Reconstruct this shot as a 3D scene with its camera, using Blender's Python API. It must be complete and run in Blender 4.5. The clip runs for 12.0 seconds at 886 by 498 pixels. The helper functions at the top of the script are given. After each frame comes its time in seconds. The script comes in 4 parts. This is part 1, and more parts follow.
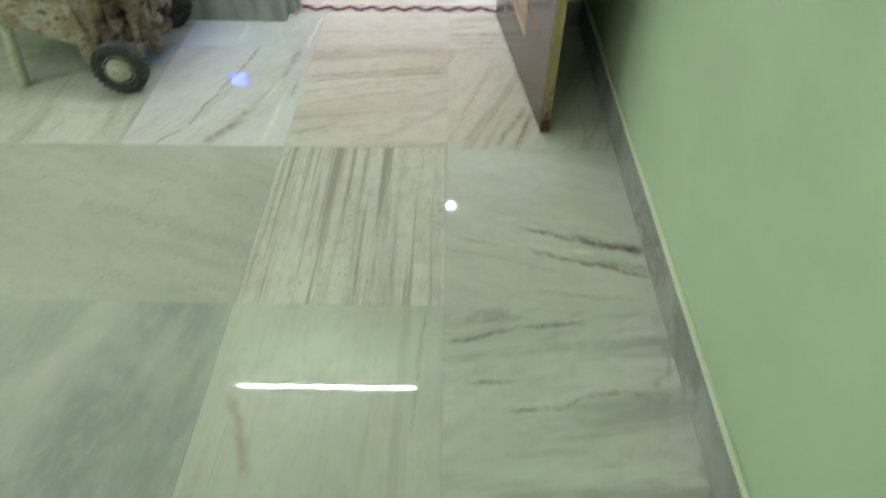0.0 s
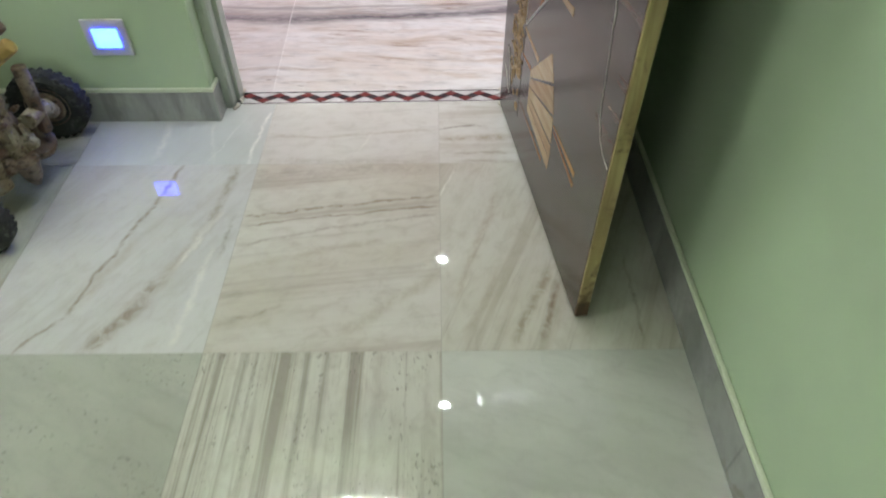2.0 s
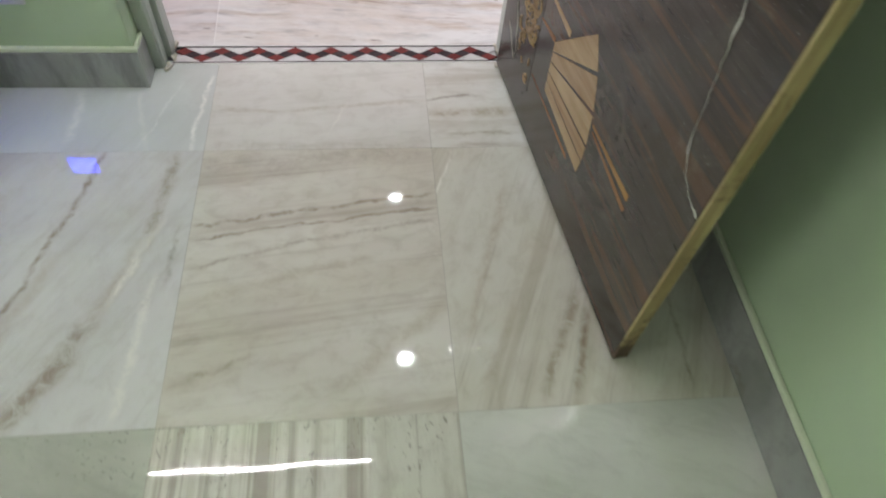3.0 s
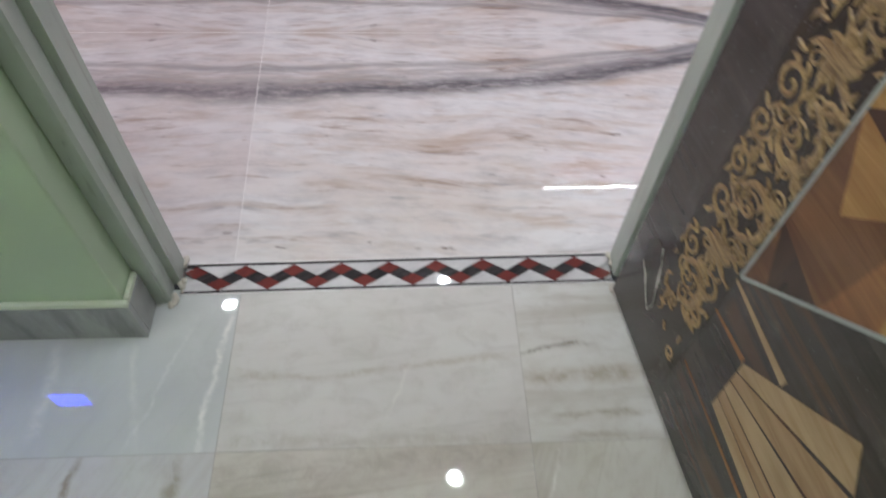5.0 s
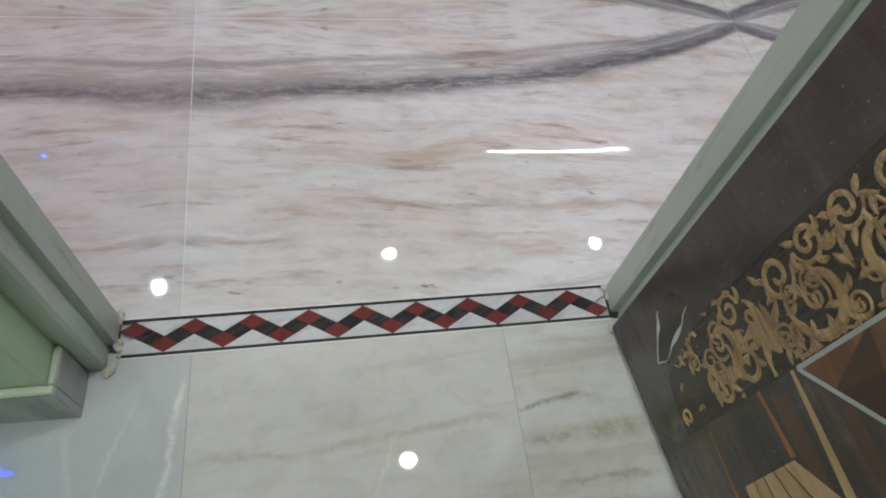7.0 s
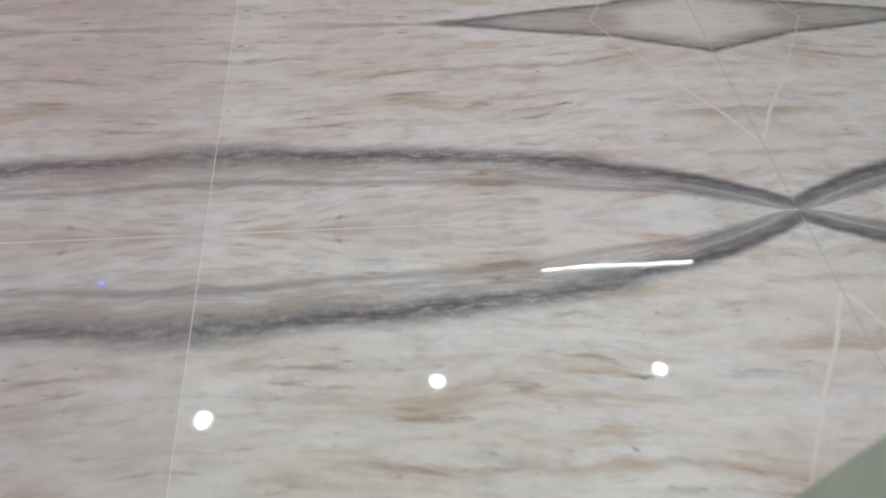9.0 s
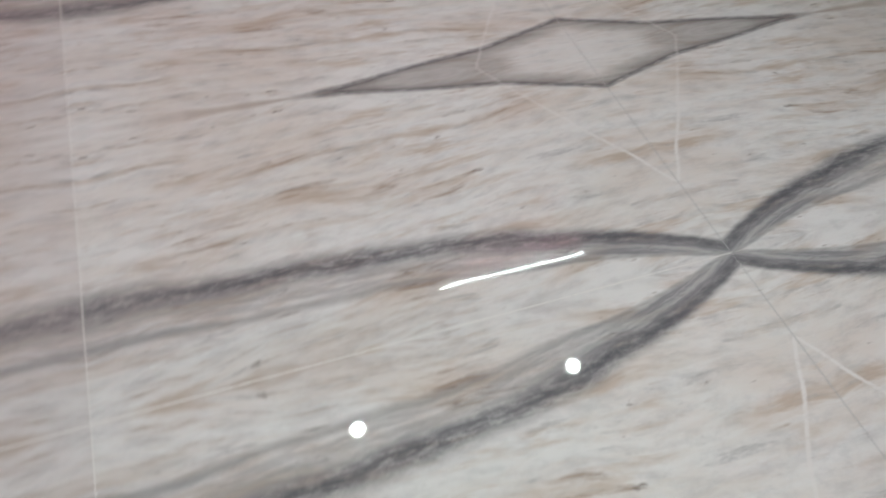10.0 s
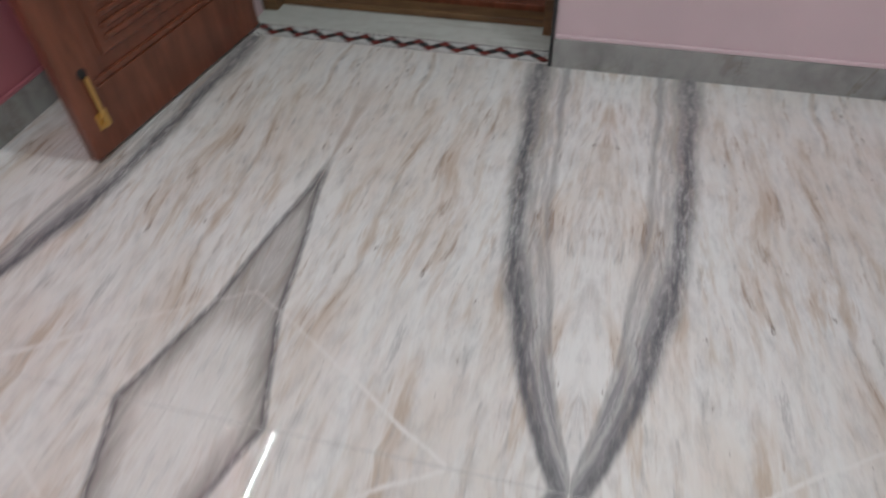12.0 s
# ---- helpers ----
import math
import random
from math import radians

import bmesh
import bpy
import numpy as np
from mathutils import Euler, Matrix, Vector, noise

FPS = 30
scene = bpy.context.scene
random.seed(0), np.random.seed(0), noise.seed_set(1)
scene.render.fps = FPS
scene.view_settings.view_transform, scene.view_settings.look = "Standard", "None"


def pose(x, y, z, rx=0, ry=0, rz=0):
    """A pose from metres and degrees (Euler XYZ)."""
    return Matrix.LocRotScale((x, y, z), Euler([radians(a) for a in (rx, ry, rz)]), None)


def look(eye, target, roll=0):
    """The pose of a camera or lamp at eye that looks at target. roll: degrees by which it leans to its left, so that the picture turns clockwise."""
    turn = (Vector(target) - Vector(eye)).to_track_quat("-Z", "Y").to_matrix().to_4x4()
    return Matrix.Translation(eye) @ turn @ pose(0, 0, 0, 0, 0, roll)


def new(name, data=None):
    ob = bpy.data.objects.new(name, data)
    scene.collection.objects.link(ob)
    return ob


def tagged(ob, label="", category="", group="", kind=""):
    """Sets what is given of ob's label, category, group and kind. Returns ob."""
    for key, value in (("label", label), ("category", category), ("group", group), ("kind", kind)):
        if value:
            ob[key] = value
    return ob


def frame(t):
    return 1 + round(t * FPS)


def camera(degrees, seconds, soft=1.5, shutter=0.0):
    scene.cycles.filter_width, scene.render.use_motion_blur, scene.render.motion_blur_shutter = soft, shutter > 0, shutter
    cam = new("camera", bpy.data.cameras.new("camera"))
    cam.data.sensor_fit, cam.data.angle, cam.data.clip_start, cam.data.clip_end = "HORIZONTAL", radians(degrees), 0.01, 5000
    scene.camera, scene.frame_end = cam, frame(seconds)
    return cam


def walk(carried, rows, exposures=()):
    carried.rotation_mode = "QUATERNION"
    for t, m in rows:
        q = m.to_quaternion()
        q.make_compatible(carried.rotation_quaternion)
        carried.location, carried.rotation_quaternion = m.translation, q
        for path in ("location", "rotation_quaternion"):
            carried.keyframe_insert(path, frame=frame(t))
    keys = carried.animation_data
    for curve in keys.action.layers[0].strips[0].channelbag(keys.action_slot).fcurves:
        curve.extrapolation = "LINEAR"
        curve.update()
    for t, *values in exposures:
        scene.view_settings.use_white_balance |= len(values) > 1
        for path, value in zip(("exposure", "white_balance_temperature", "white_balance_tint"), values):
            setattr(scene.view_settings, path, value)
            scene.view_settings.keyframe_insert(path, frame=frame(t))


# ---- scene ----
cam = camera(68.7, 12.0, 1.9, 0.5)
PATH = [
    (0, (0.056, 0.098, 1.352), (0.043, 1.515, -0.06), 0.5),
    (0.5, (0.016, 0.357, 1.362), (0.147, 1.822, 0.006), 2.5),
    (1, (-0.055, 0.598, 1.334), (0.162, 1.943, -0.13), 2.3),
    (1.5, (0.024, 0.847, 1.3), (0.056, 2.107, -0.252), -0.1),
    (2, (0.041, 1.049, 1.292), (0.059, 2.435, -0.149), 0.1),
    (2.5, (-0.028, 1.293, 1.227), (0.092, 2.524, -0.345), 3.3),
    (2.7, (-0.077, 1.367, 1.226), (0.138, 2.532, -0.386), 7.0),
    (4.3, (-0.143, 2.017, 1.12), (0.037, 3.159, -0.512), 5.1),
    (4.5, (-0.149, 2.09, 1.134), (0.077, 3.246, -0.482), 5.2),
    (5, (-0.17, 2.267, 1.169), (-0.064, 3.437, -0.45), 3.3),
    (5.5, (-0.091, 2.41, 1.166), (-0.042, 3.605, -0.437), 2.6),
    (6, (-0.145, 2.498, 1.178), (-0.007, 3.733, -0.39), 4.1),
    (6.5, (-0.243, 2.536, 1.161), (-0.016, 3.735, -0.424), 7.2),
    (7, (-0.252, 2.525, 1.128), (0.062, 3.536, -0.569), 11.9),
    (7.5, (-0.284, 2.54, 1.182), (0.005, 3.761, -0.376), 8.1),
    (7.7, (-0.23, 2.557, 1.235), (0.005, 3.783, -0.328), 5.6),
    (9.3, (-0.118, 3.019, 1.191), (0.009, 4.212, -0.41), 2.4),
    (9.5, (-0.176, 3.092, 1.215), (0.038, 4.233, -0.414), 3.6),
    (10, (-0.184, 3.256, 1.208), (0.317, 4.366, -0.377), 6.4),
    (10.5, (-0.066, 3.438, 1.179), (0.624, 4.521, -0.354), 3.7),
    (11, (0.07, 3.679, 1.228), (1.09, 4.459, -0.306), 4.2),
    (11.5, (0.129, 3.853, 1.232), (1.351, 4.404, -0.252), 0.6),
    (12, (0.306, 3.982, 1.252), (1.643, 4.337, -0.192), -2.0),
]
EXPOSURES = [(0.0, 0.77, 6500, 8), (0.5, 0.74, 6560, 6), (1.0, 0.72, 6480, 11), (2.0, 0.62, 6500, 15), (2.5, 0.52, 6500, 16), (4.5, 0.28, 6420, 19), (5.0, 0.22, 6300, 17), (6.5, 0.10, 6380, 8), (7.0, 0.07, 6300, 11), (7.5, 0.06, 6280, 14), (7.7, 0.06, 6300, 13), (9.5, 0.12, 6500, 5), (12.0, 0.24, 6480, 8)]
walk(cam, [(t, look(eye, target, roll)) for t, eye, target, roll in PATH], EXPOSURES)

# ---- light and exposure ----
world = bpy.data.worlds.new("world")
scene.world = world
world.use_nodes = True
world.node_tree.nodes["Background"].inputs[0].default_value = (0.9, 0.95, 1.0, 1)
world.node_tree.nodes["Background"].inputs[1].default_value = 0.02
SPOT_WATTS, TUBE_GREEN, TUBE_PINK, BLUE_LED = 7.7, 200.0, 42.0, 20.0


# ---- node helpers ----
class Tree:
    """Short hand for building one node material."""

    def __init__(self, name):
        self.mat = bpy.data.materials.new(name)
        self.mat.use_nodes = True
        self.nt = self.mat.node_tree
        self.bsdf = self.nt.nodes["Principled BSDF"]

    def put(self, socket, value):
        if isinstance(value, bpy.types.NodeSocket):
            self.nt.links.new(value, socket)
        elif isinstance(value, tuple) and len(value) == 3 and socket.type == "RGBA":
            socket.default_value = (*value, 1)
        else:
            socket.default_value = value

    def m(self, op, a, b=0.0, c=None):
        n = self.nt.nodes.new("ShaderNodeMath")
        n.operation = op
        self.put(n.inputs[0], a)
        self.put(n.inputs[1], b)
        if c is not None:
            self.put(n.inputs[2], c)
        return n.outputs[0]

    def step(self, x, lo, hi, a=0.0, b=1.0):
        n = self.nt.nodes.new("ShaderNodeMapRange")
        n.interpolation_type = "SMOOTHSTEP"
        for i, val in enumerate((x, lo, hi, a, b)):
            self.put(n.inputs[i], val)
        return n.outputs[0]

    def mix(self, fac, a, b, blend="MIX"):
        n = self.nt.nodes.new("ShaderNodeMix")
        n.data_type, n.blend_type = "RGBA", blend
        self.put(n.inputs[0], fac)
        self.put(n.inputs[6], a)
        self.put(n.inputs[7], b)
        return n.outputs[2]

    def xyz(self, x, y, z=0.0):
        n = self.nt.nodes.new("ShaderNodeCombineXYZ")
        for i, val in enumerate((x, y, z)):
            self.put(n.inputs[i], val)
        return n.outputs[0]

    def place(self, local=False):
        """x, y, z of the point, in the world or in the thing's own space."""
        if local:
            src = self.nt.nodes.new("ShaderNodeTexCoord").outputs["Object"]
        else:
            src = self.nt.nodes.new("ShaderNodeNewGeometry").outputs["Position"]
        n = self.nt.nodes.new("ShaderNodeSeparateXYZ")
        self.put(n.inputs[0], src)
        return n.outputs[0], n.outputs[1], n.outputs[2]

    def noise(self, vec, scale, detail=4.0, rough=0.55, distort=0.0):
        n = self.nt.nodes.new("ShaderNodeTexNoise")
        self.put(n.inputs["Vector"], vec)
        n.inputs["Scale"].default_value = scale
        n.inputs["Detail"].default_value = detail
        n.inputs["Roughness"].default_value = rough
        n.inputs["Distortion"].default_value = distort
        return n.outputs[0]

    def bump(self, height, strength=0.3, distance=0.002):
        n = self.nt.nodes.new("ShaderNodeBump")
        n.inputs["Strength"].default_value = strength
        n.inputs["Distance"].default_value = distance
        self.put(n.inputs["Height"], height)
        self.put(self.bsdf.inputs["Normal"], n.outputs[0])

    def done(self, color, rough=0.5, metal=0.0, ior=1.5):
        self.put(self.bsdf.inputs["Base Color"], color)
        self.put(self.bsdf.inputs["Roughness"], rough)
        self.bsdf.inputs["Metallic"].default_value = metal
        self.bsdf.inputs["IOR"].default_value = ior
        return self.mat


def polished(t, color, rough=0.016):
    """The finish of all the marble: polished, slightly wavy, with dull smears."""
    x, y, z = t.place()
    wave = t.noise(t.xyz(x, y, z), 9.0, 1.0)
    t.bump(wave, 0.09, 0.002)
    smear = t.step(t.noise(t.xyz(x, y, z), 3.0, 5.0), 0.35, 0.75, rough, rough + 0.03)
    return t.done(color, smear, 0.0, 1.52)


def paint(name, color, rough=0.45, var=0.12):
    """Wall paint with roller grain and faint patches."""
    t = Tree(name)
    x, y, z = t.place()
    p = t.xyz(x, y, z)
    big = t.noise(p, 1.7, 3.0)
    fine = t.noise(p, 240.0, 2.0)
    dark = tuple(c * (1 - var) for c in color)
    t.bump(fine, 0.15, 0.001)
    return t.done(t.mix(t.step(big, 0.3, 0.7), dark, color), t.step(big, 0.3, 0.7, rough, rough + 0.1))


def worn_paint(name, color, grime):
    """Gloss paint on wood with grimy runs and rubbed patches."""
    t = Tree(name)
    x, y, z = t.place()
    big = t.noise(t.xyz(x, y, z), 2.2, 3.0)
    run = t.noise(t.xyz(t.m("MULTIPLY", x, 55.0), t.m("MULTIPLY", y, 55.0), t.m("MULTIPLY", z, 5.0)), 1.0, 4.0, 0.65, 0.3)
    rub = t.noise(t.xyz(t.m("MULTIPLY", x, 3.0), t.m("MULTIPLY", y, 3.0), z), 16.0, 5.0, 0.7, 0.6)
    col = t.mix(t.step(big, 0.3, 0.7), tuple(c * 0.86 for c in color), color)
    col = t.mix(t.step(run, 0.56, 0.72, 0.0, 0.5), col, grime)
    col = t.mix(t.step(rub, 0.60, 0.74, 0.0, 0.6), col, tuple(c * 0.6 for c in color))
    t.bump(run, 0.12, 0.001)
    return t.done(col, t.step(rub, 0.4, 0.7, 0.28, 0.5))


def marble(name, base, tint, streak, angle=0.0, stretch=9.0, scale=6.0, amount=0.6, cut=0.5,
           vein=(0.2, 0.17, 0.13), veins=0.0, vein_angle=0.0, vein_scale=2.0, speck=0.0, seed=0.0, lines=(), rough=0.016):
    """A marble slab: cloudy ground, streaks along an angle, a few thin veins, dark specks.
    lines: single veins from x0, y0 to x1, y1 with a width, a colour and a strength."""
    t = Tree(name)
    x, y, z = t.place()

    def turned(deg, along, across):
        ca, sa = math.cos(radians(deg)), math.sin(radians(deg))
        a = t.m("ADD", t.m("MULTIPLY", x, ca * along), t.m("MULTIPLY", y, sa * along))
        b = t.m("ADD", t.m("MULTIPLY", x, -sa * across), t.m("MULTIPLY", y, ca * across))
        return t.xyz(a, b, t.m("ADD", seed, t.m("MULTIPLY", z, 0.8)))

    col = t.mix(t.step(t.noise(turned(angle, 1.0, 2.2), 1.8, 5.0, 0.6, 0.6), 0.32, 0.68), base, tint)
    broad = t.noise(turned(angle, 0.5, stretch * 0.45), scale, 3.0, 0.55, 0.2)
    col = t.mix(t.m("MULTIPLY", t.step(broad, 0.45, 0.66), amount * 0.55), col, tuple((c + d) / 2 for c, d in zip(streak, tint)))
    long_noise = t.noise(turned(angle, 0.6, stretch), scale, 4.0, 0.6, 0.15)
    col = t.mix(t.m("MULTIPLY", t.step(long_noise, cut, cut + 0.16), amount), col, streak)
    fine = t.noise(turned(angle, 1.2, stretch * 2.6), scale * 1.6, 4.0, 0.7)
    col = t.mix(t.m("MULTIPLY", t.step(fine, 0.54, 0.72), amount * 0.5), col, tuple(c * 0.72 for c in streak))
    mottle = t.noise(turned(angle, 1.0, 1.7), 15.0, 6.0, 0.7, 0.5)
    col = t.mix(t.step(mottle, 0.42, 0.74, 0.0, 0.34), col, tuple(c * 0.9 for c in streak))
    if veins > 0:
        n = t.noise(turned(vein_angle, 0.55, 1.6), vein_scale, 6.0, 0.6, 0.9)
        line = t.step(t.m("ABSOLUTE", t.m("SUBTRACT", n, 0.5)), 0.0, 0.022, 1.0, 0.0)
        gate = t.step(t.noise(turned(vein_angle, 1.0, 1.0), 2.3, 2.0), 0.42, 0.62)
        col = t.mix(t.m("MULTIPLY", t.m("MULTIPLY", line, gate), veins), col, vein)
    if lines:
        wob = t.m("SUBTRACT", t.noise(t.xyz(x, y, seed), 6.5, 6.0, 0.68), 0.5)
        crumb = t.noise(t.xyz(x, y, seed + 4.0), 26.0, 6.0, 0.72, 0.8)
    for x0, y0, x1, y1, width, color, power in lines:
        dx, dy = x1 - x0, y1 - y0
        ln = math.hypot(dx, dy)
        dx, dy = dx / ln, dy / ln
        along = t.m("ADD", t.m("MULTIPLY", t.m("SUBTRACT", x, x0), dx), t.m("MULTIPLY", t.m("SUBTRACT", y, y0), dy))
        across = t.m("ADD", t.m("MULTIPLY", t.m("SUBTRACT", x, x0), -dy), t.m("MULTIPLY", t.m("SUBTRACT", y, y0), dx))
        off = t.m("ABSOLUTE", t.m("ADD", across, t.m("MULTIPLY", wob, 0.065)))
        ends = t.m("MULTIPLY", t.step(along, -0.02, 0.05), t.step(along, ln - 0.04, ln + 0.03, 1.0, 0.0))
        mask = t.m("MULTIPLY", t.m("MULTIPLY", t.step(off, 0.0, width, 1.0, 0.0), ends), t.step(crumb, 0.36, 0.62, 0.25, 1.0))
        col = t.mix(t.m("MULTIPLY", mask, power), col, color)
    if speck > 0:
        s = t.m("MULTIPLY", t.noise(turned(angle, 0.8, 1.2), 95.0, 3.0, 0.6, 0.6), t.step(t.noise(turned(angle, 1.0, 2.0), 7.0, 3.0), 0.40, 0.62, 0.86, 1.06))
        col = t.mix(t.m("MULTIPLY", t.step(s, 0.60, 0.70), speck), col, tuple(c * 0.6 for c in streak))
    return polished(t, col, rough)


AXIS_X, AXIS_Y, SLAB_X, SLAB_Y = 0.87, 3.895, 1.445, 0.825


def bookmatched(name="marble_bookmatched", bands=1.0, lozenge=1.0, tone=(1.0, 1.0, 1.0)):
    """The pink room's marble: one slab pattern, mirrored at every joint."""
    t = Tree(name)
    x, y, z = t.place()
    u0 = t.m("PINGPONG", t.m("SUBTRACT", x, AXIS_X), SLAB_X)
    v0 = t.m("PINGPONG", t.m("SUBTRACT", y, AXIS_Y), SLAB_Y)
    wob = t.noise(t.xyz(t.m("MULTIPLY", u0, 2.2), t.m("MULTIPLY", v0, 3.0)), 1.3, 1.0)
    ragged = t.noise(t.xyz(t.m("MULTIPLY", u0, 12.0), t.m("MULTIPLY", v0, 16.0)), 1.5, 5.0, 0.7)
    u = u0
    v = t.m("ADD", v0, t.m("ADD", t.m("MULTIPLY", t.m("SUBTRACT", wob, 0.5), t.step(u0, 0.0, 0.6, 0.0, 0.06)),
                           t.m("MULTIPLY", t.m("SUBTRACT", ragged, 0.5), 0.010)))
    # ground and streaks, which run along the slab
    slant = t.m("ADD", v0, t.m("ADD", t.m("MULTIPLY", u0, 0.075), t.m("MULTIPLY", t.m("SUBTRACT", wob, 0.5), 0.06)))
    def field(ku, kv, seed, detail=5.0, rough=0.66, distort=0.12):
        return t.noise(t.xyz(t.m("MULTIPLY", u0, ku), t.m("MULTIPLY", slant, kv), seed), 1.0, detail, rough, distort)
    cloud = field(1.4, 4.5, 0.0)
    col = t.mix(t.step(cloud, 0.38, 0.64), WHITE, BLUSH)
    blotch = field(9.0, 26.0, 31.0, 6.0, 0.72)
    col = t.mix(t.step(blotch, 0.40, 0.72, 0.0, 0.36), col, GREY)
    patch = t.step(field(2.2, 7.0, 12.0, 3.0), 0.40, 0.60, 0.15, 1.0)
    col = t.mix(t.m("MULTIPLY", t.step(field(2.4, 15.0, 8.0), 0.46, 0.66), t.m("MULTIPLY", patch, 0.85)), col, TAN)
    s1 = field(4.6, 30.0, 3.0, 5.0, 0.66, 0.1)
    col = t.mix(t.m("MULTIPLY", t.step(s1, 0.55, 0.70), t.m("MULTIPLY", patch, 0.72)), col, BROWN)
    s4 = field(2.8, 30.0, 57.0, 6.0, 0.70, 0.1)
    col = t.mix(t.m("MULTIPLY", t.step(s4, 0.56, 0.72), 0.55), col, TAN)
    s3 = field(5.5, 30.0, 21.0, 5.0, 0.68, 0.1)
    col = t.mix(t.m("MULTIPLY", t.step(s3, 0.57, 0.74), 0.60), col, GREY)
    dots = field(11.0, 38.0, 77.0, 3.0, 0.55)
    col = t.mix(t.m("MULTIPLY", t.step(dots, 0.665, 0.76), 0.85), col, UMBER)
    # the two long grey bands that meet at the joint's cross
    def rising(top, length):
        return t.m("MULTIPLY", t.m("SUBTRACT", 1.0, t.m("EXPONENT", t.m("MULTIPLY", u, -1.0 / length))), top)
    outer, inner = t.m("ADD", rising(0.25, 0.5), 0.022), t.m("SUBTRACT", rising(0.185, 0.6), 0.006)
    hair = t.noise(t.xyz(t.m("MULTIPLY", u0, 5.0), t.m("MULTIPLY", v, 48.0), 5.0), 1.1, 6.0, 0.68, 0.15)
    lace = t.noise(t.xyz(t.m("MULTIPLY", u0, 22.0), t.m("MULTIPLY", v, 60.0), 9.0), 1.2, 6.0, 0.75)
    body = t.m("MULTIPLY", t.step(v, t.m("SUBTRACT", inner, 0.006), t.m("ADD", inner, 0.012)), t.step(v, t.m("ADD", outer, 0.008), t.m("ADD", outer, 0.026), 1.0, 0.0))
    body = t.m("MULTIPLY", body, t.step(u, 0.2, 0.8, 0.95 * bands, 0.48 * bands))
    strands = t.noise(t.xyz(t.m("MULTIPLY", u0, 5.0), t.m("MULTIPLY", t.m("SUBTRACT", v, outer), 55.0), 15.0), 1.0, 6.0, 0.74, 0.5)
    col = t.mix(t.m("MULTIPLY", body, t.step(strands, 0.36, 0.62, t.step(u, 0.25, 0.9, 0.55, 0.12), 1.0)), col, (0.25, 0.25, 0.265))
    d_out = t.m("ABSOLUTE", t.m("SUBTRACT", v, t.m("ADD", outer, 0.003)))
    band = t.m("MULTIPLY", t.step(d_out, 0.002, t.step(u, 0.0, 0.5, 0.026, 0.054), 1.0, 0.0), t.step(hair, 0.25, 0.6, 0.62, 1.0))
    band = t.m("MULTIPLY", band, t.step(lace, 0.3, 0.62, 0.72, 1.0))
    col = t.mix(t.m("MULTIPLY", t.m("MULTIPLY", band, t.step(lace, 0.30, 0.56, 0.60, 1.0)), t.step(u, 0.05, 0.4, 0.80 * bands, 0.97 * bands)), col, DARKGREY)
    smudge = t.m("MULTIPLY", t.m("MULTIPLY", t.step(u, 1.0, 1.44), t.m("MULTIPLY", t.step(v, 0.04, 0.2), t.step(v, 0.28, 0.36, 1.0, 0.0))), t.step(hair, 0.35, 0.68, 0.05, 0.5))
    col = t.mix(t.m("MULTIPLY", smudge, bands), col, GREY)
    rust = t.m("MULTIPLY", t.m("MULTIPLY", t.step(v, t.m("SUBTRACT", inner, 0.03), inner, 1.0, 0.0), t.step(u, 0.35, 0.8)), t.step(field(5.0, 42.0, 91.0, 6.0, 0.7), 0.50, 0.70))
    col = t.mix(t.m("MULTIPLY", rust, 0.4 * bands), col, BROWN)
    d_in = t.m("ABSOLUTE", t.m("SUBTRACT", v, inner))
    rim = t.m("MULTIPLY", t.step(d_in, 0.001, t.step(u, 0.2, 0.9, 0.008, 0.020), 1.0, 0.0), t.step(hair, 0.3, 0.6, 0.45, 1.0))
    col = t.mix(t.m("MULTIPLY", rim, 0.42 * bands), col, DARKGREY)
    # the pointed lozenge where four slabs meet
    edge = t.m("ADD", 0.648, t.m("MULTIPLY", u, t.m("SUBTRACT", 0.345, t.m("MULTIPLY", u, 0.185))))
    inside = t.m("MULTIPLY", t.step(v, edge, t.m("ADD", edge, 0.012)), t.step(u, 0.14, 0.36, 0.10, 0.60))
    near = t.step(t.m("SUBTRACT", v, edge), 0.0, 0.085, 0.9, 0.0)
    inside = t.m("MAXIMUM", inside, t.m("MULTIPLY", t.step(v, edge, t.m("ADD", edge, 0.004)), near))
    inside = t.m("MULTIPLY", inside, t.step(hair, 0.25, 0.6, 0.6, 1.0))
    col = t.mix(t.m("MULTIPLY", inside, t.step(u, 0.78, 0.86, lozenge, 0.0)), col, GREYTAN)
    heart = t.m("MULTIPLY", t.step(hair, 0.30, 0.60, 1.0, 0.45), t.m("MULTIPLY", t.step(t.m("SUBTRACT", v, edge), 0.045, 0.10), t.step(u, 0.16, 0.30, 0.65 * lozenge, 0.0)))
    col = t.mix(heart, col, WHITE)
    line = t.m("MULTIPLY", t.step(t.m("ABSOLUTE", t.m("SUBTRACT", v, edge)), 0.002, 0.015, 1.0, 0.0), t.step(u, 0.8, 0.95, 0.78 * lozenge, 0.0))
    line = t.m("MULTIPLY", line, t.step(lace, 0.32, 0.6, 0.45, 1.0))
    col = t.mix(line, col, DARKGREY)
    tail = t.m("MULTIPLY", t.step(v, 0.806, 0.822), t.step(u, 0.75, 0.85))
    col = t.mix(t.m("MULTIPLY", tail, t.step(u, 0.85, 1.4, 0.65, 0.1)), col, BROWN)
    # thin white healed cracks
    uc = t.m("MULTIPLY", t.m("SUBTRACT", v0, 0.24), 0.6)
